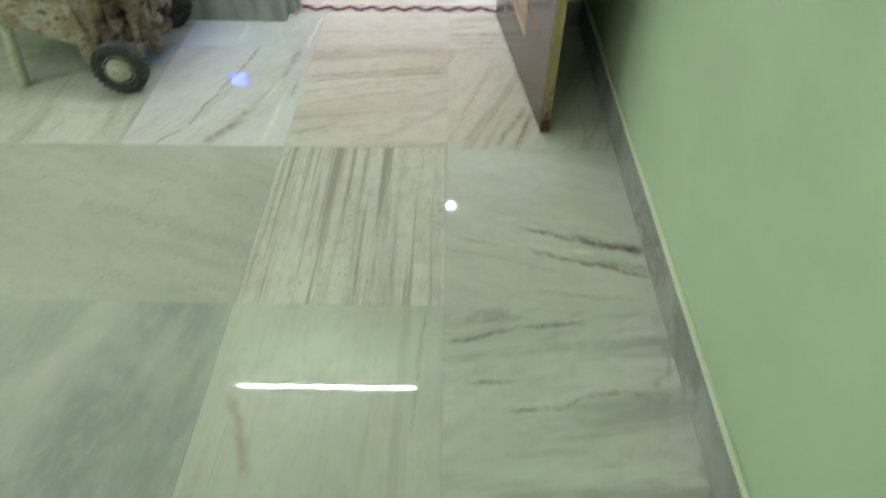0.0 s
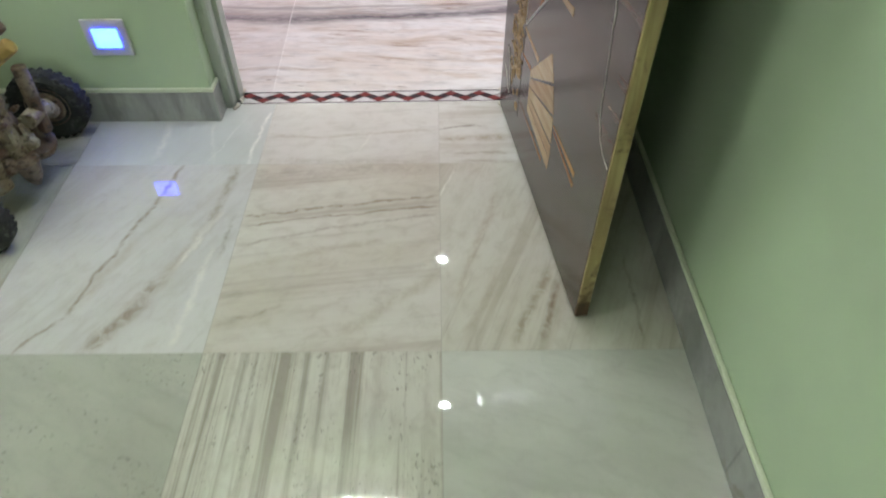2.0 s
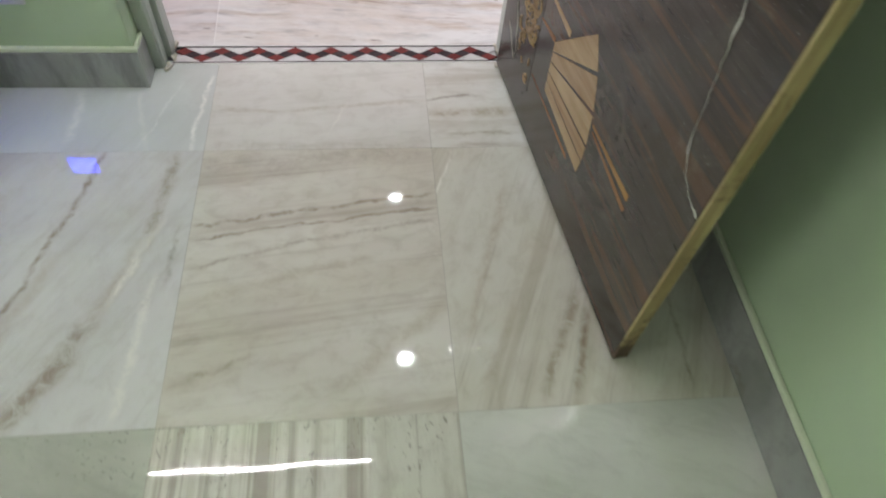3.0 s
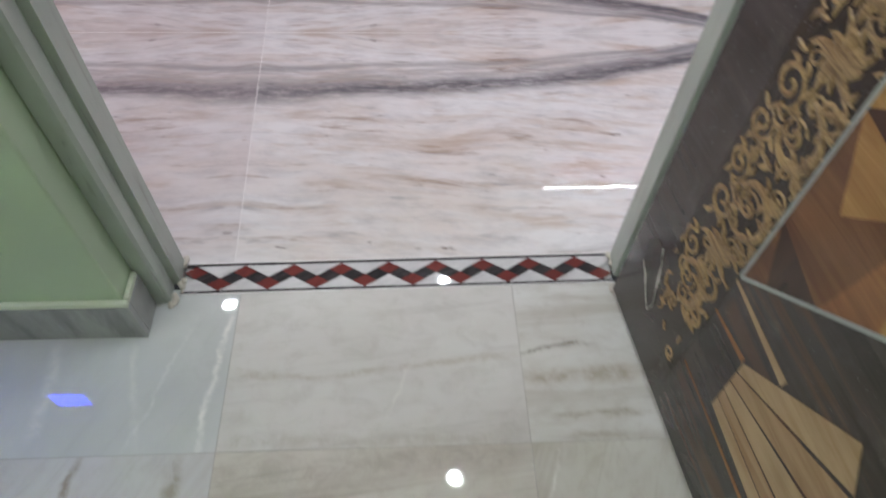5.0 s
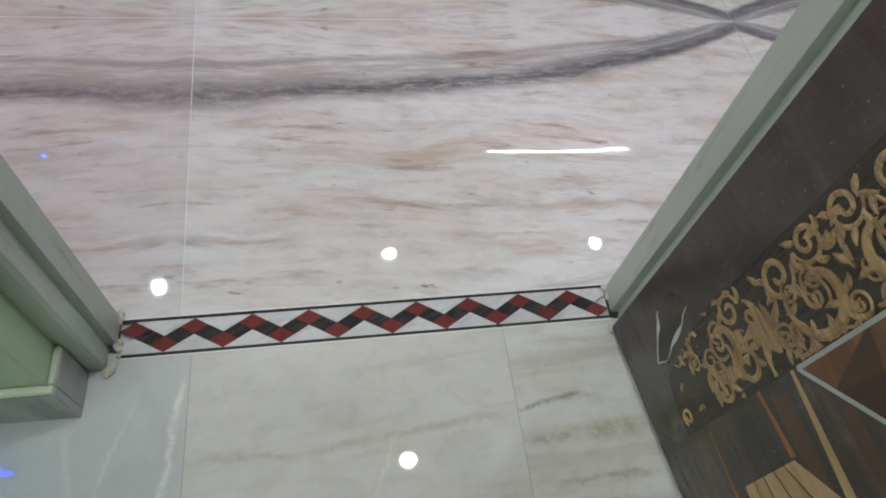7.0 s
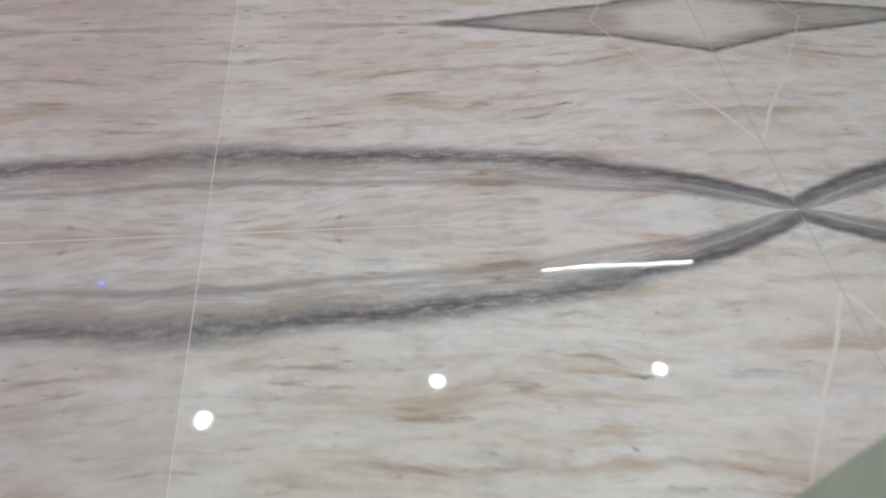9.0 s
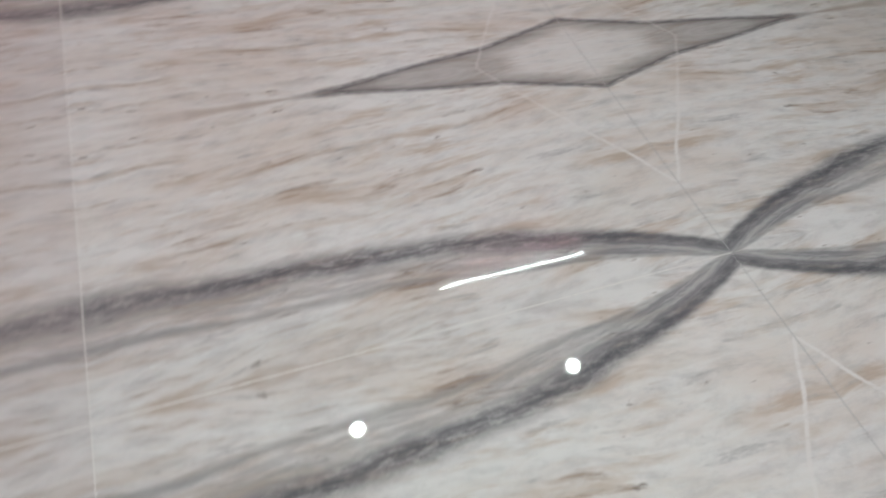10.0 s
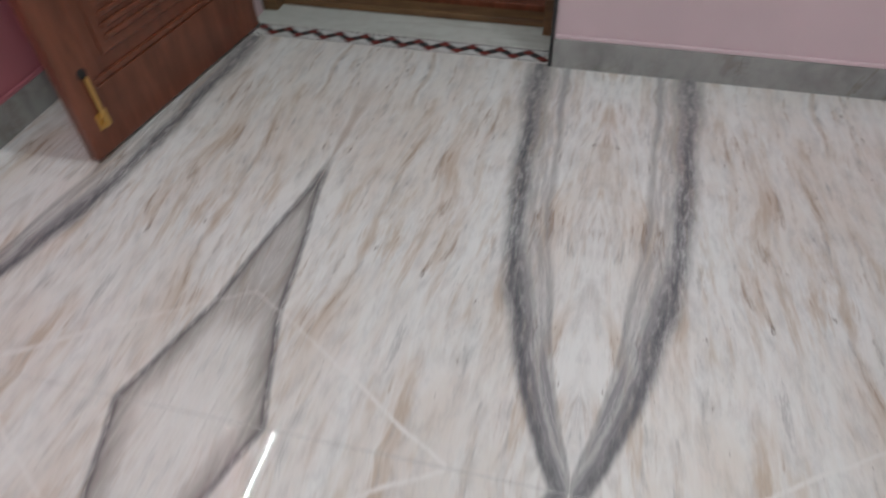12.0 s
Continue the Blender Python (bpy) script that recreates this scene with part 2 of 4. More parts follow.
    dc = t.m("ABSOLUTE", t.m("ADD", t.m("SUBTRACT", u0, uc), t.m("ADD", t.m("MULTIPLY", t.m("SUBTRACT", ragged, 0.5), 0.016), t.m("MULTIPLY", t.m("SUBTRACT", wob, 0.5), 0.05))))
    crack = t.m("MULTIPLY", t.step(dc, 0.002, 0.0085, 1.0, 0.0), t.m("MULTIPLY", t.step(v0, 0.235, 0.25), t.step(v0, 0.3, 0.75, 1.0, 0.35)))
    col = t.mix(t.m("MULTIPLY", crack, t.step(lace, 0.32, 0.55, 0.35, 0.95)), col, (0.82, 0.80, 0.785))
    col = t.mix(t.step(u0, 0.0018, 0.0035, 0.32, 0.0), col, GREY)
    if tone != (1.0, 1.0, 1.0):
        flush = t.noise(t.xyz(t.m("MULTIPLY", u0, 2.0), t.m("MULTIPLY", v0, 5.0), 41.0), 1.0, 4.0)
        col = t.mix(t.step(flush, 0.3, 0.7, 0.08, 0.30), col, tone)
    return polished(t, col, 0.014)


# ---- materials ----
WHITE, BLUSH, TAN, BROWN = (0.81, 0.81, 0.805), (0.74, 0.69, 0.65), (0.53, 0.43, 0.345), (0.32, 0.22, 0.155)
GREY, DARKGREY, GREYTAN, UMBER = (0.33, 0.33, 0.34), (0.115, 0.115, 0.13), (0.27, 0.25, 0.24), (0.19, 0.145, 0.125)
MAT = {
    "book": bookmatched(),
    "book_border": bookmatched("marble_border_strip", 0.0),
    "book_door": bookmatched("marble_by_doorway", 1.0, 0.3),
    "book_rosy": bookmatched("marble_rosy", 1.0, 0.3, (0.40, 0.335, 0.34)),
    "green": paint("green_wall_paint", (0.54, 0.68, 0.48)),
    "cream": paint("cream_skirting_paint", (0.70, 0.77, 0.60)),
    "rose": paint("rose_wall_paint", (0.60, 0.215, 0.26)),
    "pink": paint("pale_pink_wall_paint", (0.76, 0.61, 0.65)),
    "ceiling": paint("ceiling_white", (0.8, 0.8, 0.78)),
    "frame": worn_paint("grey_green_gloss_paint", (0.49, 0.54, 0.49), (0.20, 0.19, 0.16)),
    "pale_grout": paint("pale_grout", (0.86, 0.85, 0.83), 0.6),
    "grout": paint("grout", (0.40, 0.39, 0.35), 0.7),
    "white_marble": marble("white_marble_inlay", (0.72, 0.72, 0.72), (0.6, 0.6, 0.6), (0.4, 0.4, 0.4), 20, 4, 20, 0.4),
    "red_marble": marble("red_marble_inlay", (0.20, 0.045, 0.036), (0.15, 0.035, 0.03), (0.12, 0.03, 0.03), 60, 2, 40, 0.5),
    "black_marble": marble("black_marble_inlay", (0.02, 0.02, 0.022), (0.03, 0.03, 0.03), (0.1, 0.1, 0.1), 30, 3, 30, 0.3),
    "skirt": marble("grey_skirting_marble", (0.41, 0.42, 0.41), (0.34, 0.35, 0.34), (0.20, 0.20, 0.20), 80, 4, 3, 0.6, 0.5, veins=0.5, rough=0.2),
    "sill": marble("white_sill_marble", (0.62, 0.64, 0.61), (0.55, 0.57, 0.54), (0.4, 0.4, 0.37), 90, 5, 5, 0.4),
}


# ---- mesh helpers ----
def part(name, bm, material, parent=None, label=""):
    me = bpy.data.meshes.new(name)
    bm.to_mesh(me)
    bm.free()
    for mt in (material if isinstance(material, (list, tuple)) else [material]):
        me.materials.append(mt)
    ob = new(name, me)
    ob.parent = parent
    if label:
        ob["label"] = label
    return ob


def box(bm, x0, y0, z0, x1, y1, z1, bevel=0.0, m=None):
    r = bmesh.ops.create_cube(bm, size=1)
    vs = r["verts"]
    bmesh.ops.scale(bm, vec=(x1 - x0, y1 - y0, z1 - z0), verts=vs)
    bmesh.ops.translate(bm, vec=((x0 + x1) / 2, (y0 + y1) / 2, (z0 + z1) / 2), verts=vs)
    if m:
        bmesh.ops.transform(bm, matrix=m, verts=vs)
    if bevel:
        es = list({e for v in vs for e in v.link_edges})
        bmesh.ops.bevel(bm, geom=es, offset=bevel, segments=2, affect="EDGES", profile=0.5)
    return bm


def boxes(*dims, bevel=0.0):
    bm = bmesh.new()
    for d in dims:
        box(bm, *d, bevel=bevel)
    return bm


def prism(bm, pts, z0, z1):
    """A flat polygon in x, y, raised from z0 to z1."""
    lo = [bm.verts.new((x, y, z0)) for x, y in pts]
    hi = [bm.verts.new((x, y, z1)) for x, y in pts]
    bm.faces.new(hi)
    bm.faces.new(lo[::-1])
    for i in range(len(pts)):
        j = (i + 1) % len(pts)
        bm.faces.new((lo[i], lo[j], hi[j], hi[i]))
    bmesh.ops.recalc_face_normals(bm, faces=bm.faces[:])
    return bm


def lathe(bm, profile, seg=32, m=None):
    """A profile of (radius, height) turned about z."""
    rings = []
    for r, h in profile:
        rings.append([bm.verts.new((r * math.cos(2 * math.pi * i / seg), r * math.sin(2 * math.pi * i / seg), h)) for i in range(seg)])
    for a, b in zip(rings, rings[1:]):
        for i in range(seg):
            j = (i + 1) % seg
            bm.faces.new((a[i], a[j], b[j], b[i]))
    bm.faces.new(rings[0][::-1])
    bm.faces.new(rings[-1])
    bmesh.ops.recalc_face_normals(bm, faces=bm.faces[:])
    if m:
        bmesh.ops.transform(bm, matrix=m, verts=[v for r in rings for v in r])
    return bm


def structure(name, bm, material, label, category):
    return tagged(part(name, bm, material), label, category, kind="structure")


def empty(name, m, label, category, group="", kind=""):
    ob = new(name)
    ob.matrix_basis = m
    return tagged(ob, label, category, group, kind)


# ---- walls, ceilings ----
GX0, GX1, GY0, WY0, WY1 = -3.2, 0.648, -2.2, 2.92, 3.085
PX0, PX1, PY1, STEP_X, STEP_Y = -2.7, 2.452, 5.80, 0.93, 5.655
H = 2.78
structure("wall_green_side", boxes((GX1, GY0, -0.05, GX1 + 0.12, WY0, H)), MAT["green"], "pale green painted wall beside the door", "wall")
structure("wall_green_back", boxes((GX0, GY0 - 0.12, -0.05, GX1 + 0.12, GY0, H)), MAT["green"], "pale green painted wall", "wall")
structure("wall_green_far_side", boxes((GX0 - 0.12, GY0 - 0.12, -0.05, GX0, WY1, H)), MAT["green"], "pale green painted wall", "wall")
OPEN_L, OPEN_R, HEAD = -0.702, 0.328, 2.26
divider_mid = (WY0 + WY1) / 2
structure("wall_divider_green", boxes((GX0, WY0, -0.05, OPEN_L, divider_mid, H), (OPEN_R, WY0, -0.05, GX1 + 0.12, divider_mid, H), (OPEN_L, WY0, HEAD, OPEN_R, divider_mid, H), bevel=0.004),
          MAT["green"], "pale green painted wall with a doorway", "wall")
structure("wall_divider_pink", boxes((GX0, divider_mid, -0.05, OPEN_L, WY1, H), (OPEN_R, divider_mid, -0.05, 0.785, WY1, H), (OPEN_L, divider_mid, HEAD, OPEN_R, WY1, H)),
          MAT["pink"], "pale pink painted wall with a doorway", "wall")
structure("wall_nook", boxes((0.783, 1.6, -0.05, 0.80, divider_mid, H), (0.783, 1.5, -0.05, PX1 + 0.2, 1.6, H)), MAT["pink"], "pale pink painted wall of the nook", "wall")
structure("wall_pink_side", boxes((PX0 - 0.12, WY1, -0.05, PX0, PY1 + 0.12, H)), MAT["pink"], "pale pink painted wall", "wall")
structure("wall_rose", boxes((PX0, STEP_Y, -0.05, STEP_X - 0.012, PY1 + 0.12, H), (STEP_X - 0.012, PY1, -0.05, PX1 + 0.2, PY1 + 0.12, H), bevel=0.004), MAT["rose"], "rose red painted wall with a shallow step", "wall")
DY0, DY1 = 4.130, 5.315
structure("wall_far", boxes((PX1, 1.6, -0.05, PX1 + 0.2, DY0 - 0.012, H), (PX1, DY1 + 0.03, -0.05, PX1 + 0.2, PY1, H), (PX1, DY0 - 0.012, 2.12, PX1 + 0.2, DY1 + 0.03, H)),
          MAT["pink"], "pale pink painted wall with an outer doorway", "wall")
structure("ceiling_green", boxes((GX0 - 0.12, GY0 - 0.12, H, GX1 + 0.12, divider_mid, H + 0.1)), MAT["ceiling"], "white painted ceiling", "ceiling")
structure("ceiling_pink", boxes((GX0 - 0.12, divider_mid, H, PX1 + 0.2, PY1 + 0.12, H + 0.1), (0.783, 1.5, H, PX1 + 0.2, divider_mid, H + 0.1)), MAT["ceiling"], "white painted ceiling", "ceiling")
# small lobby behind the far doorway
structure("wall_lobby", boxes((PX1 + 0.2, 3.4, -0.05, 5.0, 3.5, 2.5), (PX1 + 0.2, 5.95, -0.05, 5.0, 6.05, 2.5), (5.0, 3.4, -0.05, 5.1, 6.05, 2.5)), MAT["pink"], "pale painted wall of a lobby", "wall")
structure("ceiling_lobby", boxes((PX1 + 0.2, 3.4, 2.5, 5.1, 6.05, 2.6)), MAT["ceiling"], "white painted ceiling", "ceiling")

# skirtings of grey marble with a painted ledge on top
def skirting(name, runs, ledge, material, label, tall=0.110):
    """runs: x0, y0, x1, y1 of each straight piece; ledge: the painted strip on top."""
    bm = bmesh.new()
    for r in runs:
        box(bm, r[0] + 0.002, r[1] + 0.002, -0.01, r[2] - 0.002, r[3] - 0.002, tall - 0.002)
    ob = structure(name, bm, MAT["grout"], label, "skirting")
    for x0, y0, x1, y1 in runs:
        long_x = x1 - x0 > y1 - y0
        n = max(1, round(max(x1 - x0, y1 - y0) / 0.61))
        for k in range(n):
            a, b = k / n, (k + 1) / n
            p = (x0 + (x1 - x0) * a, y0, x0 + (x1 - x0) * b, y1) if long_x else (x0, y0 + (y1 - y0) * a, x1, y0 + (y1 - y0) * b)
            g = 0.0007
            part("skirting_tile", boxes((p[0] + g * long_x, p[1] + g * (not long_x), -0.01, p[2] - g * long_x, p[3] - g * (not long_x), tall), bevel=0.0012), material, ob)
    bm = bmesh.new()
    for r in runs:
        box(bm, r[0] + 0.001, r[1] + 0.001, tall + 0.0005, r[2] - 0.001, r[3] - 0.001, tall + 0.014, 0.003)
    part("ledge", bm, ledge, ob, "painted top edge of the skirting")
    return ob


BASE_X, BASE_Y = 0.634, 2.906
skirting("baseboard_green_side", [(BASE_X, GY0, GX1, WY0)], MAT["cream"], MAT["skirt"], "grey veined marble skirting with a pale painted ledge", 0.124)
skirting("baseboard_green_door", [(GX0, BASE_Y, -0.69, WY0), (OPEN_L, WY0, -0.69, 2.984), (OPEN_R, BASE_Y, BASE_X, WY0)], MAT["cream"], MAT["skirt"], "grey marble skirting with a pale painted ledge beside the doorway")
skirting("baseboard_far", [(PX1 - 0.014, 1.6, PX1, DY0 - 0.012)], MAT["pink"], MAT["skirt"], "grey veined marble skirting below the pink wall")
skirting("baseboard_rose", [(PX0, STEP_Y - 0.013, STEP_X, STEP_Y), (STEP_X - 0.012, STEP_Y, STEP_X, PY1 - 0.013), (STEP_X, PY1 - 0.013, PX1, PY1)], MAT["rose"], MAT["skirt"], "grey veined marble skirting below the rose wall")

# ---- floors ----
def slab(name, parent, x0, y0, x1, y1, material, gap=0.0006, label="", side=None, lean0=0.0, lean1=0.0):
    """One slab; gap and side are half the joints, lean0 and lean1 how far its two side edges slant."""
    side = gap if side is None else side
    low, high = gap if isinstance(gap, tuple) else (gap, gap)
    y0, y1 = y0 + low, y1 - high
    edge = lambda x, y, lean: x + lean * (AXIS_Y - y)
    pts = [(edge(x0, y0, lean0) + side, y0), (edge(x1, y0, lean1) - side, y0), (edge(x1, y1, lean1) - side, y1), (edge(x0, y1, lean0) + side, y1)]
    return part(name, prism(bmesh.new(), pts, -0.02, 0.0), material, parent, label)


floor_green = structure("floor_green", boxes((GX0, GY0, -0.05, GX1 + 0.1, 3.018, -0.0012)), MAT["grout"], "polished floor of mixed grey and white marble tiles", "floor")
floor_pink = structure("floor_pink", boxes((PX0, 3.0815, -0.05, 2.456, PY1, -0.0005), (0.80, 1.6, -0.05, 2.456, 3.081, -0.0005)), MAT["pale_grout"], "polished book-matched white marble floor with grey bands", "floor")
for i in range(-3, 1):
    for j in range(-3, 3):
        x0, y0 = AXIS_X + i * SLAB_X, AXIS_Y + j * SLAB_Y
        x1, y1 = (x0 + SLAB_X if i < 0 else 2.456), min(y0 + SLAB_Y, PY1)
        x0, y0 = max(x0, PX0), max(y0, 3.081 if i < 0 else 1.6)
        if x1 - x0 > 0.05 and y1 - y0 > 0.05:
            slab("marble_slab", floor_pink, x0, y0, x1, y1, MAT["book_border" if j == 2 else "book_rosy" if i < -1 else "book_door" if i < 0 and j == -1 else "book"],
                 (0.0017 if i < 0 and j == 0 else 0.0003, 0.0017 if i < 0 and j == -1 else 0.0003), "", 0.0014 if i < -1 else 0.0005,
                 0.036 if i == -1 else 0.0, 0.036 if i == -2 else 0.0)

# tiles of the green room: columns of 0.58 m, rows of 0.717 m
COLS = [-3.2, -2.84, -2.26, -1.68, -1.10, -0.522, 0.050, 0.648]
ROWS_Y = [-2.2, -1.634, -0.916, -0.199, 0.518, 1.235, 1.952, 2.669, 3.018]
PALE, OLIVE = (0.58, 0.61, 0.56), (0.44, 0.46, 0.38)
DK, BR, WT = (0.09, 0.085, 0.07), (0.27, 0.21, 0.15), (0.80, 0.80, 0.74)
SPECIAL = {}
SPECIAL[5, 5] = marble("tile_striped", (0.68, 0.69, 0.63), (0.60, 0.60, 0.53), (0.29, 0.26, 0.21), 90, 24, 1.1, 0.74, 0.49, speck=0.6, seed=1.0)
SPECIAL[6, 5] = marble("tile_pale_dark_vein", (0.60, 0.62, 0.57), (0.53, 0.55, 0.50), (0.42, 0.44, 0.39), -20, 4, 1.5, 0.35, 0.54, seed=7.3,
                   lines=((0.28, 1.545, 0.64, 1.455, 0.013, DK, 0.9), (0.42, 1.525, 0.64, 1.44, 0.022, DK, 0.75), (0.47, 1.50, 0.64, 1.46, 0.032, (0.15, 0.13, 0.09), 0.85), (0.06, 1.515, 0.36, 1.445, 0.007, (0.20, 0.16, 0.09), 0.85),
                          (0.30, 1.45, 0.64, 1.355, 0.012, (0.17, 0.13, 0.07), 0.9), (0.40, 1.43, 0.64, 1.38, 0.018, (0.26, 0.21, 0.12), 0.75), (0.22, 1.475, 0.50, 1.455, 0.012, (0.78, 0.76, 0.62), 0.8), (0.30, 1.30, 0.60, 1.265, 0.010, (0.36, 0.31, 0.22), 0.7),
                          (0.14, 1.50, 0.52, 1.41, 0.012, (0.70, 0.69, 0.58), 0.6), (0.05, 1.46, 0.40, 1.37, 0.010, (0.30, 0.27, 0.2), 0.4), (0.2, 1.60, 0.5, 1.57, 0.02, WT, 0.3)))
SPECIAL[4, 5] = marble("tile_speckled", (0.48, 0.50, 0.44), (0.43, 0.45, 0.39), (0.35, 0.36, 0.31), -25, 3, 1.4, 0.4, 0.5, speck=0.55, seed=2.0,
                   lines=((-1.11, 1.65, -0.50, 1.43, 0.05, (0.30, 0.32, 0.29), 0.45), (-0.95, 1.50, -0.55, 1.36, 0.03, (0.32, 0.33, 0.30), 0.3)))
SPECIAL[5, 6] = marble("tile_crosswise", (0.66, 0.65, 0.60), (0.60, 0.58, 0.51), (0.36, 0.31, 0.25), 7, 14, 1.1, 0.55, 0.53, seed=3.0,
                   lines=((-0.53, 2.425, 0.045, 2.51, 0.009, BR, 0.8), (-0.51, 2.39, 0.045, 2.47, 0.007, BR, 0.8), (-0.52, 2.315, 0.04, 2.44, 0.010, (0.34, 0.3, 0.25), 0.7), (-0.20, 2.00, 0.05, 2.20, 0.03, (0.40, 0.36, 0.28), 0.5),
                          (-0.51, 2.03, -0.36, 2.09, 0.012, (0.34, 0.29, 0.22), 0.7), (-0.54, 2.62, 0.04, 2.655, 0.05, (0.40, 0.36, 0.31), 0.6), (-0.50, 2.23, -0.1, 2.33, 0.02, (0.42, 0.38, 0.3), 0.5)))
SPECIAL[6, 6] = marble("tile_slanting", (0.64, 0.64, 0.58), (0.57, 0.56, 0.49), (0.40, 0.36, 0.28), 68, 11, 1.2, 0.55, 0.5, seed=4.0,
                   lines=((0.22, 1.96, 0.345, 2.215, 0.022, (0.30, 0.24, 0.16), 0.75), (0.29, 1.96, 0.36, 2.17, 0.013, (0.22, 0.16, 0.10), 0.8), (0.09, 2.11, 0.22, 2.53, 0.016, (0.42, 0.37, 0.29), 0.6), (0.045, 2.48, 0.10, 2.66, 0.005, WT, 0.8),
                          (0.10, 1.98, 0.20, 2.2, 0.015, (0.4, 0.35, 0.27), 0.5), (0.54, 1.97, 0.55, 2.25, 0.008, (0.25, 0.2, 0.14), 0.6)))
SPECIAL[4, 6] = marble("tile_bluish", (0.64, 0.65, 0.64), (0.57, 0.58, 0.57), (0.46, 0.44, 0.41), 62, 6, 1.4, 0.4, 0.53, seed=5.5,
                   lines=((-0.90, 2.05, -0.84, 2.30, 0.010, BR, 0.85), (-0.84, 2.30, -0.755, 2.665, 0.012, BR, 0.85), (-0.98, 1.95, -0.90, 2.06, 0.009, BR, 0.8), (-0.87, 2.10, -0.80, 2.34, 0.024, (0.46, 0.42, 0.36), 0.5),
                          (-0.81, 1.945, -0.68, 2.19, 0.036, (0.29, 0.23, 0.17), 0.85), (-0.68, 2.19, -0.61, 2.39, 0.028, (0.42, 0.38, 0.31), 0.7), (-0.66, 2.22, -0.59, 2.45, 0.014, WT, 0.9), (-0.61, 2.38, -0.592, 2.66, 0.024, (0.33, 0.29, 0.22), 0.8),
                          (-0.60, 1.96, -0.58, 2.30, 0.014, WT, 0.7), (-0.555, 2.28, -0.545, 2.42, 0.010, (0.24, 0.22, 0.17), 0.7)))
SPECIAL[5, 7] = marble("tile_clear", (0.69, 0.69, 0.66), (0.65, 0.64, 0.60), (0.46, 0.44, 0.39), 5, 6, 1.2, 0.4, 0.54, seed=6.0,
                   lines=((-0.52, 2.825, -0.34, 2.81, 0.012, (0.45, 0.41, 0.34), 0.6), (-0.34, 2.81, 0.04, 2.85, 0.012, (0.45, 0.41, 0.34), 0.6), (-0.22, 2.72, -0.17, 2.83, 0.006, WT, 0.7), (-0.52, 2.685, 0.04, 2.68, 0.025, (0.44, 0.42, 0.36), 0.55)))
SPECIAL[6, 7] = marble("tile_banded", (0.71, 0.72, 0.69), (0.65, 0.65, 0.60), (0.42, 0.38, 0.31), 3, 8, 1.3, 0.5, 0.52, seed=8.6,
                   lines=((0.04, 2.855, 0.19, 2.874, 0.008, (0.20, 0.17, 0.13), 0.85), (0.05, 2.805, 0.28, 2.80, 0.028, (0.36, 0.30, 0.21), 0.75), (0.09, 2.715, 0.28, 2.725, 0.012, (0.33, 0.29, 0.21), 0.7), (0.11, 2.68, 0.28, 2.675, 0.010, (0.4, 0.36, 0.28), 0.6)))
SPECIAL[4, 7] = marble("tile_milky", (0.61, 0.64, 0.63), (0.54, 0.57, 0.56), (0.62, 0.65, 0.62), 65, 5, 1.4, 0.45, 0.55, seed=9.0,
                   lines=((-0.536, 2.97, -0.552, 2.67, 0.010, (0.88, 0.88, 0.84), 1.0), (-0.60, 2.95, -0.68, 2.68, 0.006, (0.7, 0.72, 0.7), 0.7), (-0.63, 2.98, -0.56, 2.80, 0.05, (0.66, 0.69, 0.68), 0.5), (-0.86, 2.90, -0.85, 2.70, 0.022, WT, 0.6), (-0.72, 2.9, -0.66, 2.68, 0.012, WT, 0.35)))
SPECIAL[4, 4] = marble("tile_grey_cloud", (0.42, 0.45, 0.41), (0.29, 0.32, 0.29), (0.60, 0.62, 0.57), 75, 2, 1.0, 0.65, 0.50, seed=10.0)
SPECIAL[5, 4] = marble("tile_soft_stripe", (0.56, 0.60, 0.53), (0.50, 0.54, 0.47), (0.42, 0.44, 0.36), 88, 12, 1.1, 0.5, 0.52, seed=11.0,
                   lines=((-0.47, 0.95, -0.37, 0.74, 0.022, (0.36, 0.28, 0.17), 0.7), (0.0, 1.22, -0.02, 0.85, 0.008, (0.33, 0.34, 0.28), 0.6)))
SPECIAL[6, 4] = marble("tile_veined", (0.62, 0.65, 0.60), (0.53, 0.56, 0.51), (0.34, 0.36, 0.32), 8, 5, 1.9, 0.75, 0.47, (0.2, 0.2, 0.17), 0.45, 5, 2.6, seed=12.4,
                   lines=((0.05, 1.11, 0.25, 1.165, 0.011, DK, 0.75), (0.25, 1.165, 0.42, 1.185, 0.011, DK, 0.75), (0.10, 0.992, 0.22, 1.0, 0.009, DK, 0.8), (0.20, 0.915, 0.34, 0.93, 0.008, DK, 0.75),
                          (0.33, 0.93, 0.39, 0.955, 0.008, DK, 0.75), (0.38, 0.955, 0.55, 0.972, 0.014, DK, 0.6), (0.3, 1.10, 0.64, 1.14, 0.02, (0.3, 0.32, 0.29), 0.5)))
COMMON = [marble("tile_common_%s" % w, PALE, OLIVE, (0.34, 0.33, 0.27), a, 6, 2.2, 0.5, 0.5, seed=s) for w, a, s in (("lengthwise", 88, 13.0), ("crosswise", 4, 14.0), ("slanting", 40, 15.0))]
for i in range(len(COLS) - 1):
    for j in range(len(ROWS_Y) - 1):
        mat = SPECIAL.get((i, j)) or COMMON[(i * 2 + j) % 3]
        if i == 3 and j in (4, 5):
            continue
        wide = i == 4 and j in (4, 5)
        slab("tile", floor_green, COLS[i - 1] if wide else COLS[i], ROWS_Y[j], COLS[i + 1], min(ROWS_Y[j + 1], 3.017), mat)


